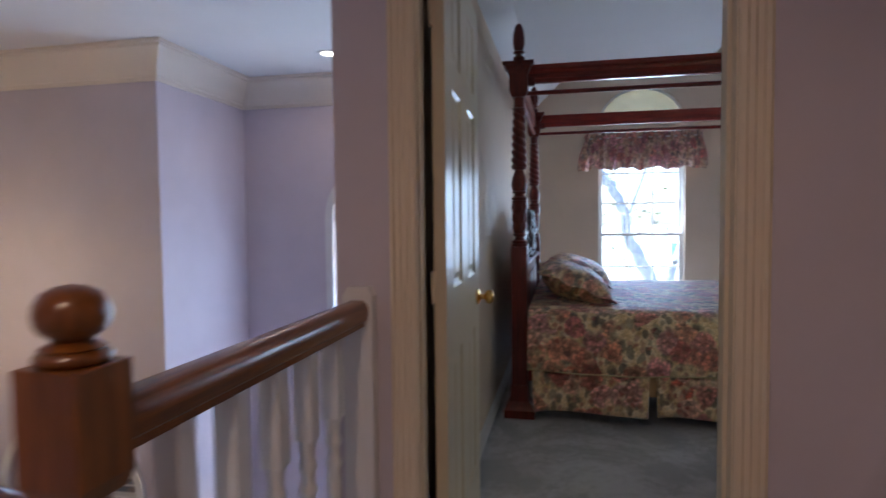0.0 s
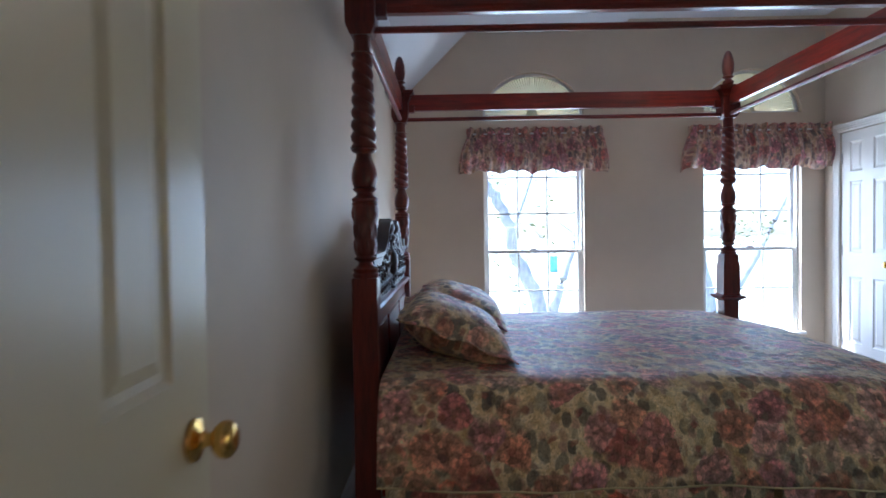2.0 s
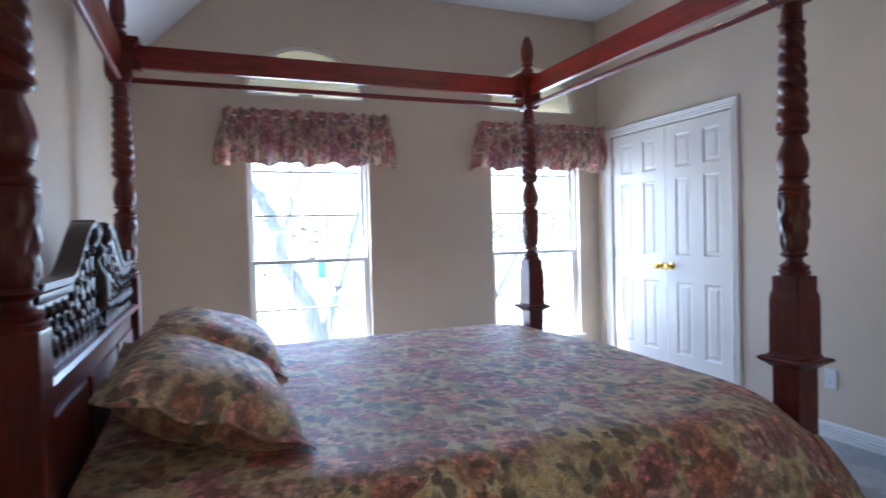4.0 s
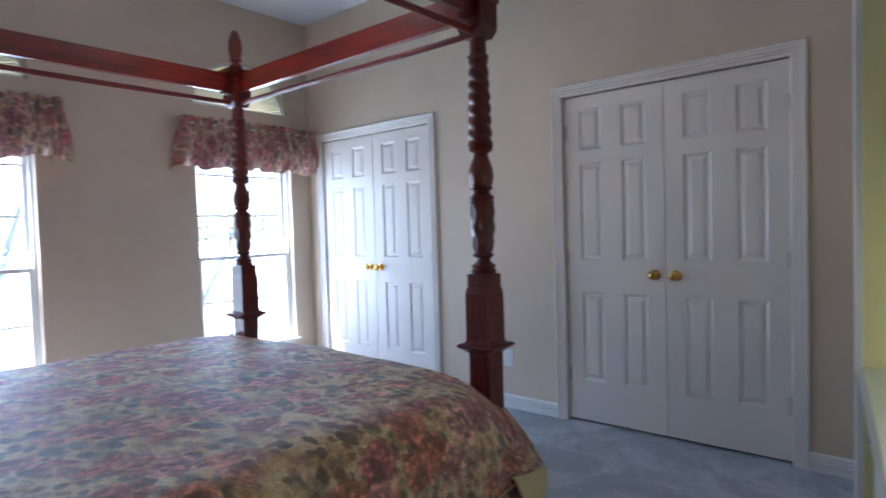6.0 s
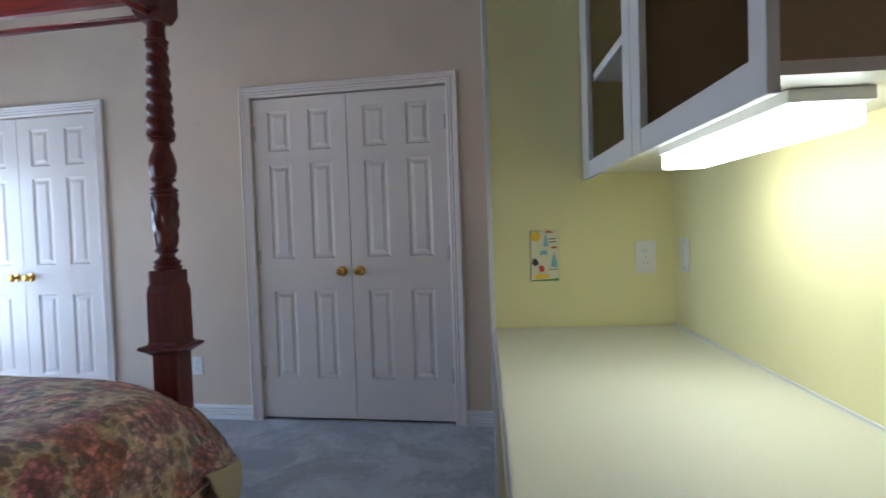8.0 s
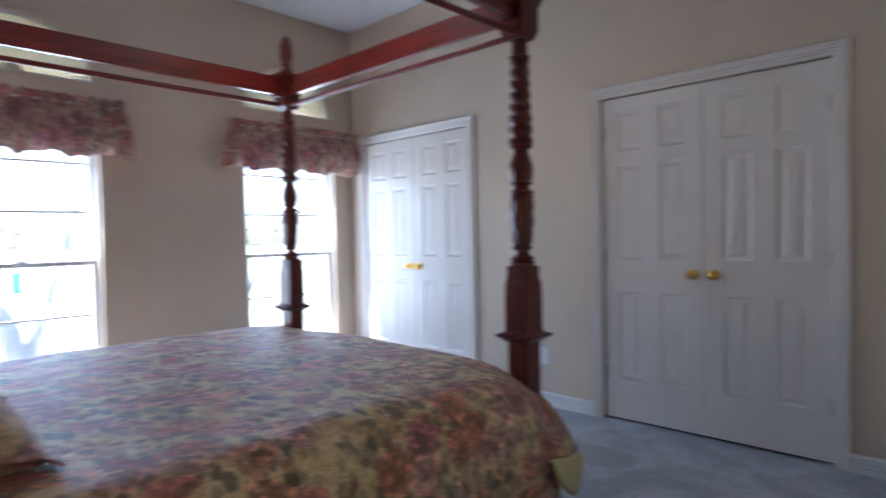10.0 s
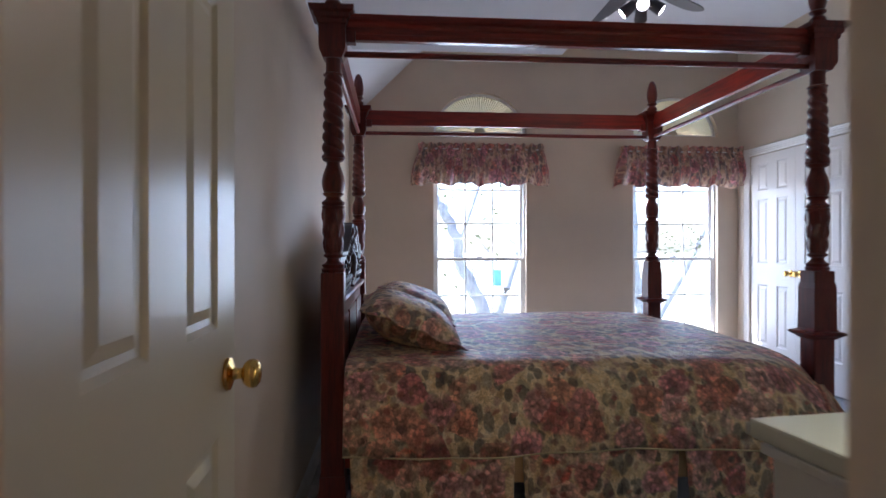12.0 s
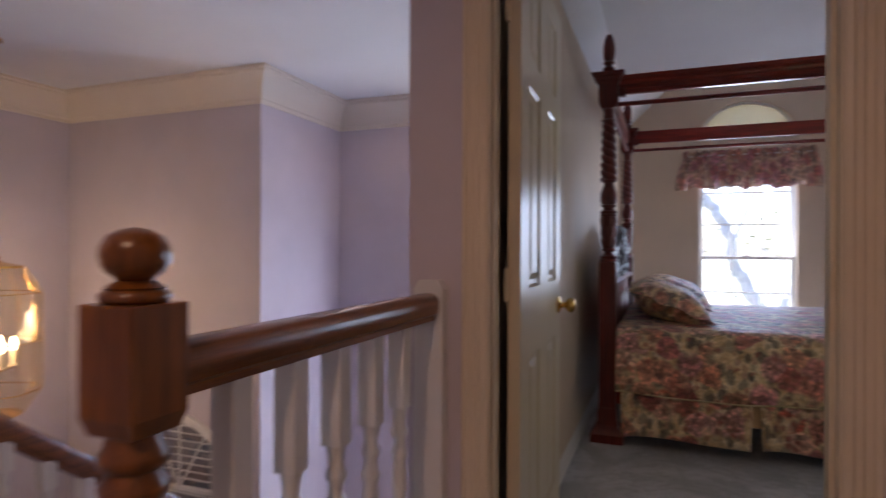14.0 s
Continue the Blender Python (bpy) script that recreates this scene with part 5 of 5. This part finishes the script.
def arched_window(name, y, w, label):
    lo, hi, z0, spring, rise = w
    mid, half = (lo + hi) / 2, (hi - lo) / 2
    win = tagged(thing(name, label, "structure"), kind="structure")
    bm = bmesh.new()
    arch_ring(bm, mid, half + 0.07, spring, rise + 0.07, 0.07, y - 0.022, y)
    part("window_frame", bm, TRIM, win)
    for a, c in ((lo - 0.07, lo), (hi, hi + 0.07)):
        part("window_frame", boxed(a, c, y - 0.022, y, z0, spring, bevel=0.003), TRIM, win)
    bm = bmesh.new()
    arch_ring(bm, mid, half, spring, rise, 0.03, y + 0.04, y + 0.09)
    box(bm, lo, hi, y + 0.04, y + 0.09, spring - 0.015, spring + 0.015)
    part("sash", bm, TRIM, win)
    if name == "window_6":
        for ang in (60, 90, 120):
            p = [(mid, y + 0.06, spring), (mid + half * 0.97 * math.cos(radians(ang)), y + 0.06, spring + rise * 0.97 * math.sin(radians(ang)))]
            bm = bmesh.new()
            tube(bm, p, 0.011, 6)
            part("muntin", bm, TRIM, win)
        z, gap, thick = z0 + 0.05, 0.062, 0.004
    else:
        for k in range(1, 3):
            x = lo + (hi - lo) * k / 3
            top = spring + rise * math.sqrt(max(0, 1 - ((x - mid) / half) ** 2))
            part("muntin", boxed(x - 0.008, x + 0.008, y + 0.05, y + 0.075, z0, top), TRIM, win)
        z, gap, thick = z0 + 0.3, 0.3, 0.008
    while z < spring + rise - 0.03:
        h = half * math.sqrt(max(0.0, 1 - max(0.0, (z - spring) / rise) ** 2))
        part("muntin", boxed(mid - h, mid + h, y + 0.046, y + 0.058, z - thick, z + thick), TRIM, win)
        z += gap
    bm = bmesh.new()
    pts = arch_points(mid, half, spring, rise)
    prism(bm, [(lo, z0)] + pts + [(hi, z0)], "y", y + 0.075, y + 0.080)
    ob = part("pane", bm, DIM_PANE if name == "window_6" else GLASS, win)
    if name != "window_6":
        ob.visible_shadow = False


# opaque panel for window_6: the dim view behind the lattice is painted in grey-mauve
m, nt, b = material("dim_pane_panel", (0.25, 0.24, 0.27), 0.3)
v = node(nt, "ShaderNodeTexVoronoi", Scale=14.0)
nt.links.new(coords(nt, "Object", (0.5, 1, 1.3)), v.inputs["Vector"])
sepc = nt.nodes.new("ShaderNodeSeparateColor")
nt.links.new(v.outputs["Color"], sepc.inputs[0])
nt.links.new(ramp(nt, sepc.outputs[0], [(0.0, (0.16, 0.18, 0.24)), (0.5, (0.26, 0.22, 0.23)), (1.0, (0.34, 0.33, 0.37))]), b.inputs["Base Color"])
DIM_PANE = m
WN = (-1.40, -0.50, -2.0, 1.25, 0.45)
WF = (-3.70, -2.52, -2.3, -0.85, 0.58)
arched_wall("wall_foyer_north", -2.37, 0.012, 6.2, 6.32, WN, "lilac painted foyer wall with a tall arched window")
arched_wall("wall_foyer_bay", -4.47, -2.37, 5.05, 5.17, WF, "lilac painted foyer wall with an arched window")
structure("wall_foyer_return", boxed(-2.37, -2.25, 5.05, 6.2, -3.05, HC), LILAC, "lilac painted foyer wall return")
arched_window("window_5", 6.2, WN, "tall arched foyer window with white casing")
arched_window("window_6", 5.05, WF, "arched foyer window with a white lattice")

CROWN = [(0.0, -0.250), (0.012, -0.250), (0.016, -0.222), (0.028, -0.212), (0.032, -0.195), (0.052, -0.160), (0.085, -0.105), (0.120, -0.060), (0.142, -0.045), (0.146, -0.028), (0.164, -0.022), (0.167, -0.002), (0.0, -0.002)]
bm = bmesh.new()
swept(bm, CROWN, [(-4.35, -1.2, HC), (-4.35, 5.05, HC), (-2.25, 5.05, HC), (-2.25, 6.2, HC), (0.012, 6.2, HC), (0.012, 2.9, HC)])
structure("crown_moulding", bm, CROWNP, "cream crown moulding round the foyer", 30)
baseboard([(1.62, 2.814, 0), (JR + CAS + 0.006, 2.814, 0)][::-1], "baseboard_hall")

# balustrade: newel, handrail, balusters, half newel at the wall
NX_, NY_ = 0.085, 1.882
rail = tagged(thing("balustrade", "oak handrail with white turned balusters and an oak newel", "balustrade"))
nw = part("newel_post", boxed(-0.041, 0.041, -0.041, 0.041, 0.945, 1.076, bevel=0.003), OAKV, rail, "stained oak newel block", None, pose(NX_, NY_, 0))
bm = bmesh.new()
ringsq = []
for q, z in ((0.0405, 0.948), (0.034, 0.928), (0.032, 0.926)):
    ringsq.append([bm.verts.new((sx * q, sy * q, z)) for sx, sy in ((-1, -1), (1, -1), (1, 1), (-1, 1))])
for lo, hi in zip(ringsq, ringsq[1:]):
    for k in range(4):
        bm.faces.new((lo[k], lo[(k + 1) % 4], hi[(k + 1) % 4], hi[k]))
bm.faces.new(ringsq[0])
bm.faces.new(ringsq[-1][::-1])
part("block_chamfer", bm, OAKV, nw)
part("ball", lathed([(0.020, 1.074), (0.034, 1.076), (0.039, 1.081), (0.039, 1.087), (0.032, 1.092), (0.034, 1.094), (0.028, 1.098), (0.020, 1.102), (0.023, 1.106), (0.032, 1.111), (0.0375, 1.120), (0.039, 1.131), (0.037, 1.142), (0.030, 1.154), (0.017, 1.161), (0.001, 1.164)], 32), OAKV, nw, "turned oak ball finial", 60)
part("turned_shaft", lathed([(0.030, 0.30), (0.038, 0.32), (0.042, 0.36), (0.036, 0.45), (0.028, 0.62), (0.026, 0.74), (0.030, 0.80), (0.036, 0.83), (0.029, 0.845), (0.038, 0.855), (0.040, 0.866), (0.032, 0.876), (0.030, 0.884), (0.039, 0.892), (0.040, 0.902), (0.033, 0.912), (0.030, 0.930)], 28), OAKV, nw, "", 50)
part("newel_base", boxed(-0.041, 0.041, -0.041, 0.041, 0.0, 0.31, bevel=0.003), OAKV, nw)
HR = [(-0.020, 0.950), (0.020, 0.950), (0.020, 0.962), (0.028, 0.968), (0.031, 0.980), (0.031, 0.998), (0.026, 1.010), (0.014, 1.018), (-0.014, 1.018), (-0.026, 1.010), (-0.031, 0.998), (-0.031, 0.980), (-0.028, 0.968), (-0.020, 0.962)]
part("handrail", prismed([(NX_ + s, z + 0.006) for s, z in HR], "y", NY_ + 0.040, 2.790), OAK, rail, "glossy stained oak handrail", 35)
BAL = [(0.020, 0.10), (0.023, 0.14), (0.016, 0.20), (0.013, 0.32), (0.014, 0.42), (0.018, 0.48), (0.0135, 0.495), (0.019, 0.505), (0.020, 0.512), (0.014, 0.520), (0.013, 0.535), (0.019, 0.543), (0.019, 0.550), (0.014, 0.560), (0.016, 0.575), (0.020, 0.588)]


def baluster(parent, x, y, top, base=0.0):
    h = top - base
    up = part("baluster", boxed(-0.021, 0.021, -0.021, 0.021, base + 0.772, top, bevel=0.003), TRIM, parent, at=pose(x, y, 0))
    part("turning", lathed([(r, base + 0.10 + (z - 0.10) * 1.378) for r, z in BAL], 16), TRIM, up, smooth=50)
    part("foot_block", boxed(-0.021, 0.021, -0.021, 0.021, base, base + 0.10, bevel=0.002), TRIM, up)


for y in (2.045, 2.185, 2.325, 2.462, 2.602):
    baluster(rail, NX_, y, 0.957)
half = prismed([(NX_ - 0.040, 0.0), (NX_ + 0.040, 0.0), (NX_ + 0.040, 1.035), (NX_ + 0.026, 1.058), (NX_ - 0.026, 1.058), (NX_ - 0.040, 1.035)], "y", 2.772, 2.813)
part("half_newel", half, TRIM, rail, "white half newel fixed to the wall")
part("shoe_rail", boxed(NX_ - 0.03, NX_ + 0.03, 1.96, 2.775, 0.0, 0.02, bevel=0.003), TRIM, rail)
structure("stair_fascia", boxed(-0.012, 0.0, 1.99, 2.82, -0.3, 0.012), TRIM, "white fascia at the stairwell edge")

stairs = tagged(thing("staircase", "carpeted stairs going down to the foyer", "stairs"))
for k in range(14):
    z = -0.19 * (k + 1)
    y = 2.0 + 0.25 * k
    part("step", boxed(-1.05, 0.008, y, y + 0.275, z - 0.19, z, bevel=0.006), CARPET, stairs)
part("stringer", prismed([(1.99, -0.25), (1.99, 0.0), (2.05, 0.0), (5.55, -2.66), (5.55, -2.9), (5.2, -2.9)], "x", -1.09, -1.052), TRIM, stairs)
srail = tagged(thing("stair_rail", "oak stair handrail with white balusters going down", "balustrade"))
bm = bmesh.new()
SL = -0.76
def sz(y):
    return 0.97 + SL * (y - 2.06)
rings = []
for y in (2.00, 5.50):
    rings.append([bm.verts.new((-1.07 + s, y, sz(y) + (z - 1.018) * 1.25)) for s, z in HR])
for k in range(len(HR)):
    bm.faces.new((rings[0][k], rings[0][(k + 1) % len(HR)], rings[1][(k + 1) % len(HR)], rings[1][k]))
bm.faces.new(rings[0][::-1])
bm.faces.new(rings[1])
part("handrail", bm, OAK, srail, "", 35)
for k in range(27):
    y = 2.08 + 0.125 * k
    baluster(srail, -1.07, y, sz(y) - 0.07, sz(y) - 0.07 - 0.86)
bm = boxed(-1.116, -1.024, 1.87, 1.962, -0.1, 1.07, bevel=0.004)
np = part("newel_post", bm, OAKV, srail)
part("ball", lathed([(0.020, 1.066), (0.034, 1.070), (0.026, 1.084), (0.020, 1.097), (0.036, 1.110), (0.0385, 1.132), (0.029, 1.155), (0.001, 1.165)], 24, at=(-1.07, 1.916, 0)), OAKV, np, smooth=60)

# lantern in the foyer
LX, LY = -3.45, 3.84
lan = tagged(thing("foyer_lantern", "brass and clear glass hanging lantern with lit candle bulbs", "lantern", pose(LX, LY, 0)))
part("canopy", lathed([(0.075, HC), (0.075, HC - 0.015), (0.03, HC - 0.05), (0.012, HC - 0.06)], 24), BRASS, lan, smooth=40)
links = 30
for k in range(links):
    z = 1.10 + (HC - 0.06 - 1.10) * (k + 0.5) / links
    bm = bmesh.new()
    tube(bm, [(0.013 * math.cos(a * math.pi / 6), 0, 0.030 * math.sin(a * math.pi / 6)) for a in range(13)], 0.003, 6)
    part("chain_link", bm, BRASS, lan, at=pose(0, 0, z, 0, 0, 90 * (k % 2)))
prof = [(0.20, 1.01), (0.300, 0.84), (0.306, 0.52), (0.300, 0.20), (0.19, 0.04)]
SIDES = 8
part("crown", lathed([(0.205, 1.005), (0.20, 1.018), (0.10, 1.04), (0.06, 1.06), (0.07, 1.075), (0.03, 1.10), (0.01, 1.11)], 16), BRASS, lan, smooth=40)
part("bottom_cap", lathed([(0.005, 0.00), (0.03, 0.015), (0.18, 0.032), (0.195, 0.044)], 16), BRASS, lan, smooth=40)
for s in range(SIDES):
    a0, a1 = 2 * math.pi * s / SIDES, 2 * math.pi * (s + 1) / SIDES
    bm = bmesh.new()
    tube(bm, [(r * math.cos(a0), r * math.sin(a0), z) for r, z in prof], 0.0028, 6)
    part("brass_rib", bm, BRASS, lan)
    for (r0, z0), (r1, z1) in zip(prof, prof[1:]):
        bm = bmesh.new()
        f = bm.faces.new([bm.verts.new((r * math.cos(a), r * math.sin(a), z)) for r, z, a in ((r0, z0, a0), (r1, z1, a0), (r1, z1, a1), (r0, z0, a1))])
        e = bmesh.ops.extrude_face_region(bm, geom=[f])
        mid_ = (a0 + a1) / 2
        bmesh.ops.translate(bm, vec=(-0.004 * math.cos(mid_), -0.004 * math.sin(mid_), 0), verts=[v for v in e["geom"] if isinstance(v, bmesh.types.BMVert)])
        ob = part("glass_pane", bm, LGLASS, lan)
        ob.visible_shadow = False
for r, z in prof[1:-1]:
    bm = bmesh.new()
    tube(bm, [(r * math.cos(2 * math.pi * s / SIDES), r * math.sin(2 * math.pi * s / SIDES), z) for s in range(SIDES + 1)], 0.0035, 6)
    part("brass_band", bm, BRASS, lan)
part("stem", lathed([(0.012, 0.32), (0.03, 0.34), (0.012, 0.36), (0.012, 1.05)], 12), BRASS, lan, smooth=40)
for k in range(6):
    a = 2 * math.pi * k / 6
    x, y = 0.14 * math.cos(a), 0.14 * math.sin(a)
    bm = bmesh.new()
    tube(bm, [(0, 0, 0.36), (x * 0.5, y * 0.5, 0.32), (x, y, 0.36)], 0.006, 8)
    arm = part("candle_arm", bm, BRASS, lan)
    part("candle_sleeve", lathed([(0.022, 0.355), (0.024, 0.362), (0.012, 0.366), (0.012, 0.46)], 12, at=(x, y, 0)), CREAM, arm, smooth=40)
    part("bulb", lathed([(0.008, 0.46), (0.016, 0.485), (0.014, 0.51), (0.004, 0.545), (0.001, 0.55)], 12, at=(x, y, 0)), CANDLE, arm, "lit candle bulb", 60)
lamp("lantern_light", "POINT", (LX, LY, 0.60), (LX, LY, 0), LANTERN_W, (1.0, 0.70, 0.38), 0.12)

# recessed downlights
for x, y, watts in ((-1.13, 5.53, CAN_W), (-3.2, 1.2, CAN_W), (0.42, 0.55, HALL_W)):
    can = tagged(thing("downlight", "round recessed ceiling downlight, lit", "downlight", pose(x, y, HC), "recessed downlights"))
    part("trim_ring", lathed([(0.060, -0.001), (0.060, -0.006), (0.085, -0.008), (0.088, -0.001)], 28), PLASTIC, can, smooth=50)
    part("lens", lathed([(0.059, -0.001), (0.057, -0.004), (0.001, -0.005)], 28), CANL, can, "glowing lamp face")
    s = lamp("downlight_lamp", "SPOT", (x, y, HC - 0.03), (x, y, 0), watts, (1.0, 0.61, 0.34), 0.05)
    s.data.spot_size, s.data.spot_blend = radians(168), 0.5

# ---- outside ----
GZ = -3.2
m, nt, b = material("dry_lawn", (0.30, 0.28, 0.18), 0.95)
n1 = noise_at(nt, coords(nt), 0.6, 6)
nt.links.new(ramp(nt, n1.outputs[0], [(0.35, (0.22, 0.23, 0.17)), (0.65, (0.34, 0.34, 0.27))]), b.inputs["Base Color"])
LAWN = m
m, nt, b = material("concrete_paving", (0.55, 0.54, 0.51), 0.85)
n1 = noise_at(nt, coords(nt), 3.0, 6)
nt.links.new(ramp(nt, n1.outputs[0], [(0.35, (0.46, 0.45, 0.43)), (0.65, (0.60, 0.59, 0.56))]), b.inputs["Base Color"])
PAVE = m
structure("ground", boxed(-400, 400, -400, 400, GZ - 0.2, GZ), LAWN, "dry pale lawn round the house")
structure("pavement", boxed(-40, 40, 20.0, 28.0, GZ, GZ + 0.02), PAVE, "pale concrete street beyond the lawn")
m, nt, b = material("grey_bark", (0.25, 0.23, 0.21), 0.9)
n1 = noise_at(nt, coords(nt, "Object", (6, 6, 1.5)), 4.0, 6)
nt.links.new(ramp(nt, n1.outputs[0], [(0.35, (0.24, 0.25, 0.28)), (0.65, (0.40, 0.41, 0.43))]), b.inputs["Base Color"])
bump(nt, b, n1.outputs[0], 0.6, 0.03)
BARK = m
m, nt, b = material("oak_leaves", (0.10, 0.13, 0.05), 0.7)
oi = nt.nodes.new("ShaderNodeNewGeometry")
nt.links.new(ramp(nt, oi.outputs["Random Per Island"], [(0.0, (0.06, 0.09, 0.03)), (1.0, (0.14, 0.16, 0.06))]), b.inputs["Base Color"])
LEAF = m


def tree(x, y, spec, seed, leaves):
    """spec: main limbs as lists of ((x, y, z), radius)."""
    rnd = random.Random(seed)
    root = tagged(thing("tree", "bare-limbed oak tree with sparse leaves on the lawn", "tree", pose(x, y, GZ), "garden trees"))
    bm = bmesh.new()
    ends = []
    for limb in spec:
        pts, rad = [], []
        for (p, r), (q, s) in zip(limb, limb[1:]):
            for k in range(8):
                t = k / 8
                j = noise.noise(Vector(p) * 0.7 + Vector((t * 3, seed, 0))) * r * 0.7
                pts.append(tuple(a + (c - a) * t + j for a, c in zip(p, q)))
                rad.append(0.85 * (r + (s - r) * t))
        pts.append(limb[-1][0])
        rad.append(limb[-1][1])
        tube(bm, pts, rad, 10)
        ends += [(pts[k], rad[k]) for k in range(10, len(pts), 3)]
    twigs = []
    for p, r in ends:
        for k in range(1):
            d = Vector((rnd.uniform(-1, 1), rnd.uniform(-1, 1), rnd.uniform(-0.1, 1))).normalized()
            l = rnd.uniform(0.8, 2.0)
            q = Vector(p) + d * l
            mid = Vector(p) + d * l * 0.5 + Vector((rnd.uniform(-0.15, 0.15), rnd.uniform(-0.15, 0.15), 0.1))
            tube(bm, [p, mid, q], [0.014, 0.009, 0.004], 5)
            twigs += [mid, q]
            for _ in range(3):
                e = q + Vector((rnd.uniform(-0.6, 0.6), rnd.uniform(-0.6, 0.6), rnd.uniform(-0.2, 0.5)))
                tube(bm, [mid.lerp(q, rnd.random()), e], [0.007, 0.003], 4)
                twigs.append(e)
    part("trunk", bm, BARK, root, smooth=60)
    vs, fs = [], []
    for q in twigs:
        for _ in range(leaves):
            c = q + Vector((rnd.gauss(0, 0.22), rnd.gauss(0, 0.22), rnd.gauss(0, 0.18)))
            u = Vector((rnd.uniform(-1, 1), rnd.uniform(-1, 1), rnd.uniform(-0.6, 0.6))).normalized() * 0.05
            v = u.cross(Vector((rnd.uniform(-1, 1), rnd.uniform(-1, 1), rnd.uniform(-1, 1)))).normalized() * 0.022
            i = len(vs)
            vs += [c - u, c - u * 0.3 + v, c + u * 0.4 + v * 0.8, c + u, c + u * 0.4 - v * 0.8, c - u * 0.3 - v]
            fs.append(tuple(range(i, i + 6)))
    me = bpy.data.meshes.new("crown")
    me.from_pydata([tuple(v) for v in vs], [], fs)
    me.materials.append(LEAF)
    crown = new("crown", me)
    crown.parent = root


tree(0.9, 13.2, [[((1.75, 0, 0), 0.24), ((1.6, 0, 2.0), 0.20), ((1.35, 0, 3.2), 0.16), ((0.90, 0, 4.05), 0.12), ((0.84, 0, 4.55), 0.11), ((0.58, 0, 5.10), 0.11), ((0.30, 0, 5.45), 0.10), ((-0.9, 0.3, 6.4), 0.07), ((-2.2, 0.5, 7.2), 0.04)],
                 [((1.5, 0, 2.7), 0.12), ((1.80, 0.1, 3.6), 0.09), ((2.10, 0.4, 4.4), 0.07), ((2.9, 0.8, 6.6), 0.04)],
                 [((0.86, 0, 4.4), 0.05), ((1.35, 0.5, 5.6), 0.04), ((1.5, 0.8, 7.4), 0.02)]], 5, 2)
tree(7.2, 17.5, [[((0, 0, 0), 0.26), ((0.1, 0, 2.0), 0.21), ((-0.3, 0, 4.2), 0.15), ((-0.2, 0.2, 7.0), 0.07)],
                 [((0.1, 0, 2.0), 0.14), ((1.3, 0.2, 3.8), 0.10), ((2.2, 0.2, 5.6), 0.05)],
                 [((-0.1, 0, 2.8), 0.12), ((-1.5, 0.3, 4.3), 0.08), ((-2.5, 0.5, 5.2), 0.04)]], 8, 14)

TEAL = painted("teal_paint", (0.16, 0.42, 0.42), 0.5, 0.1, 20)
bin_ = tagged(thing("yard_bin", "tall teal bin with a lid standing across the street", "bin", pose(12.2, 68.0, GZ)))
part("body", boxed(-0.40, 0.40, -0.40, 0.40, 0.0, 1.62, bevel=0.04), TEAL, bin_)
part("lid", boxed(-0.44, 0.44, -0.44, 0.44, 1.62, 1.78, bevel=0.05), TEAL, bin_)
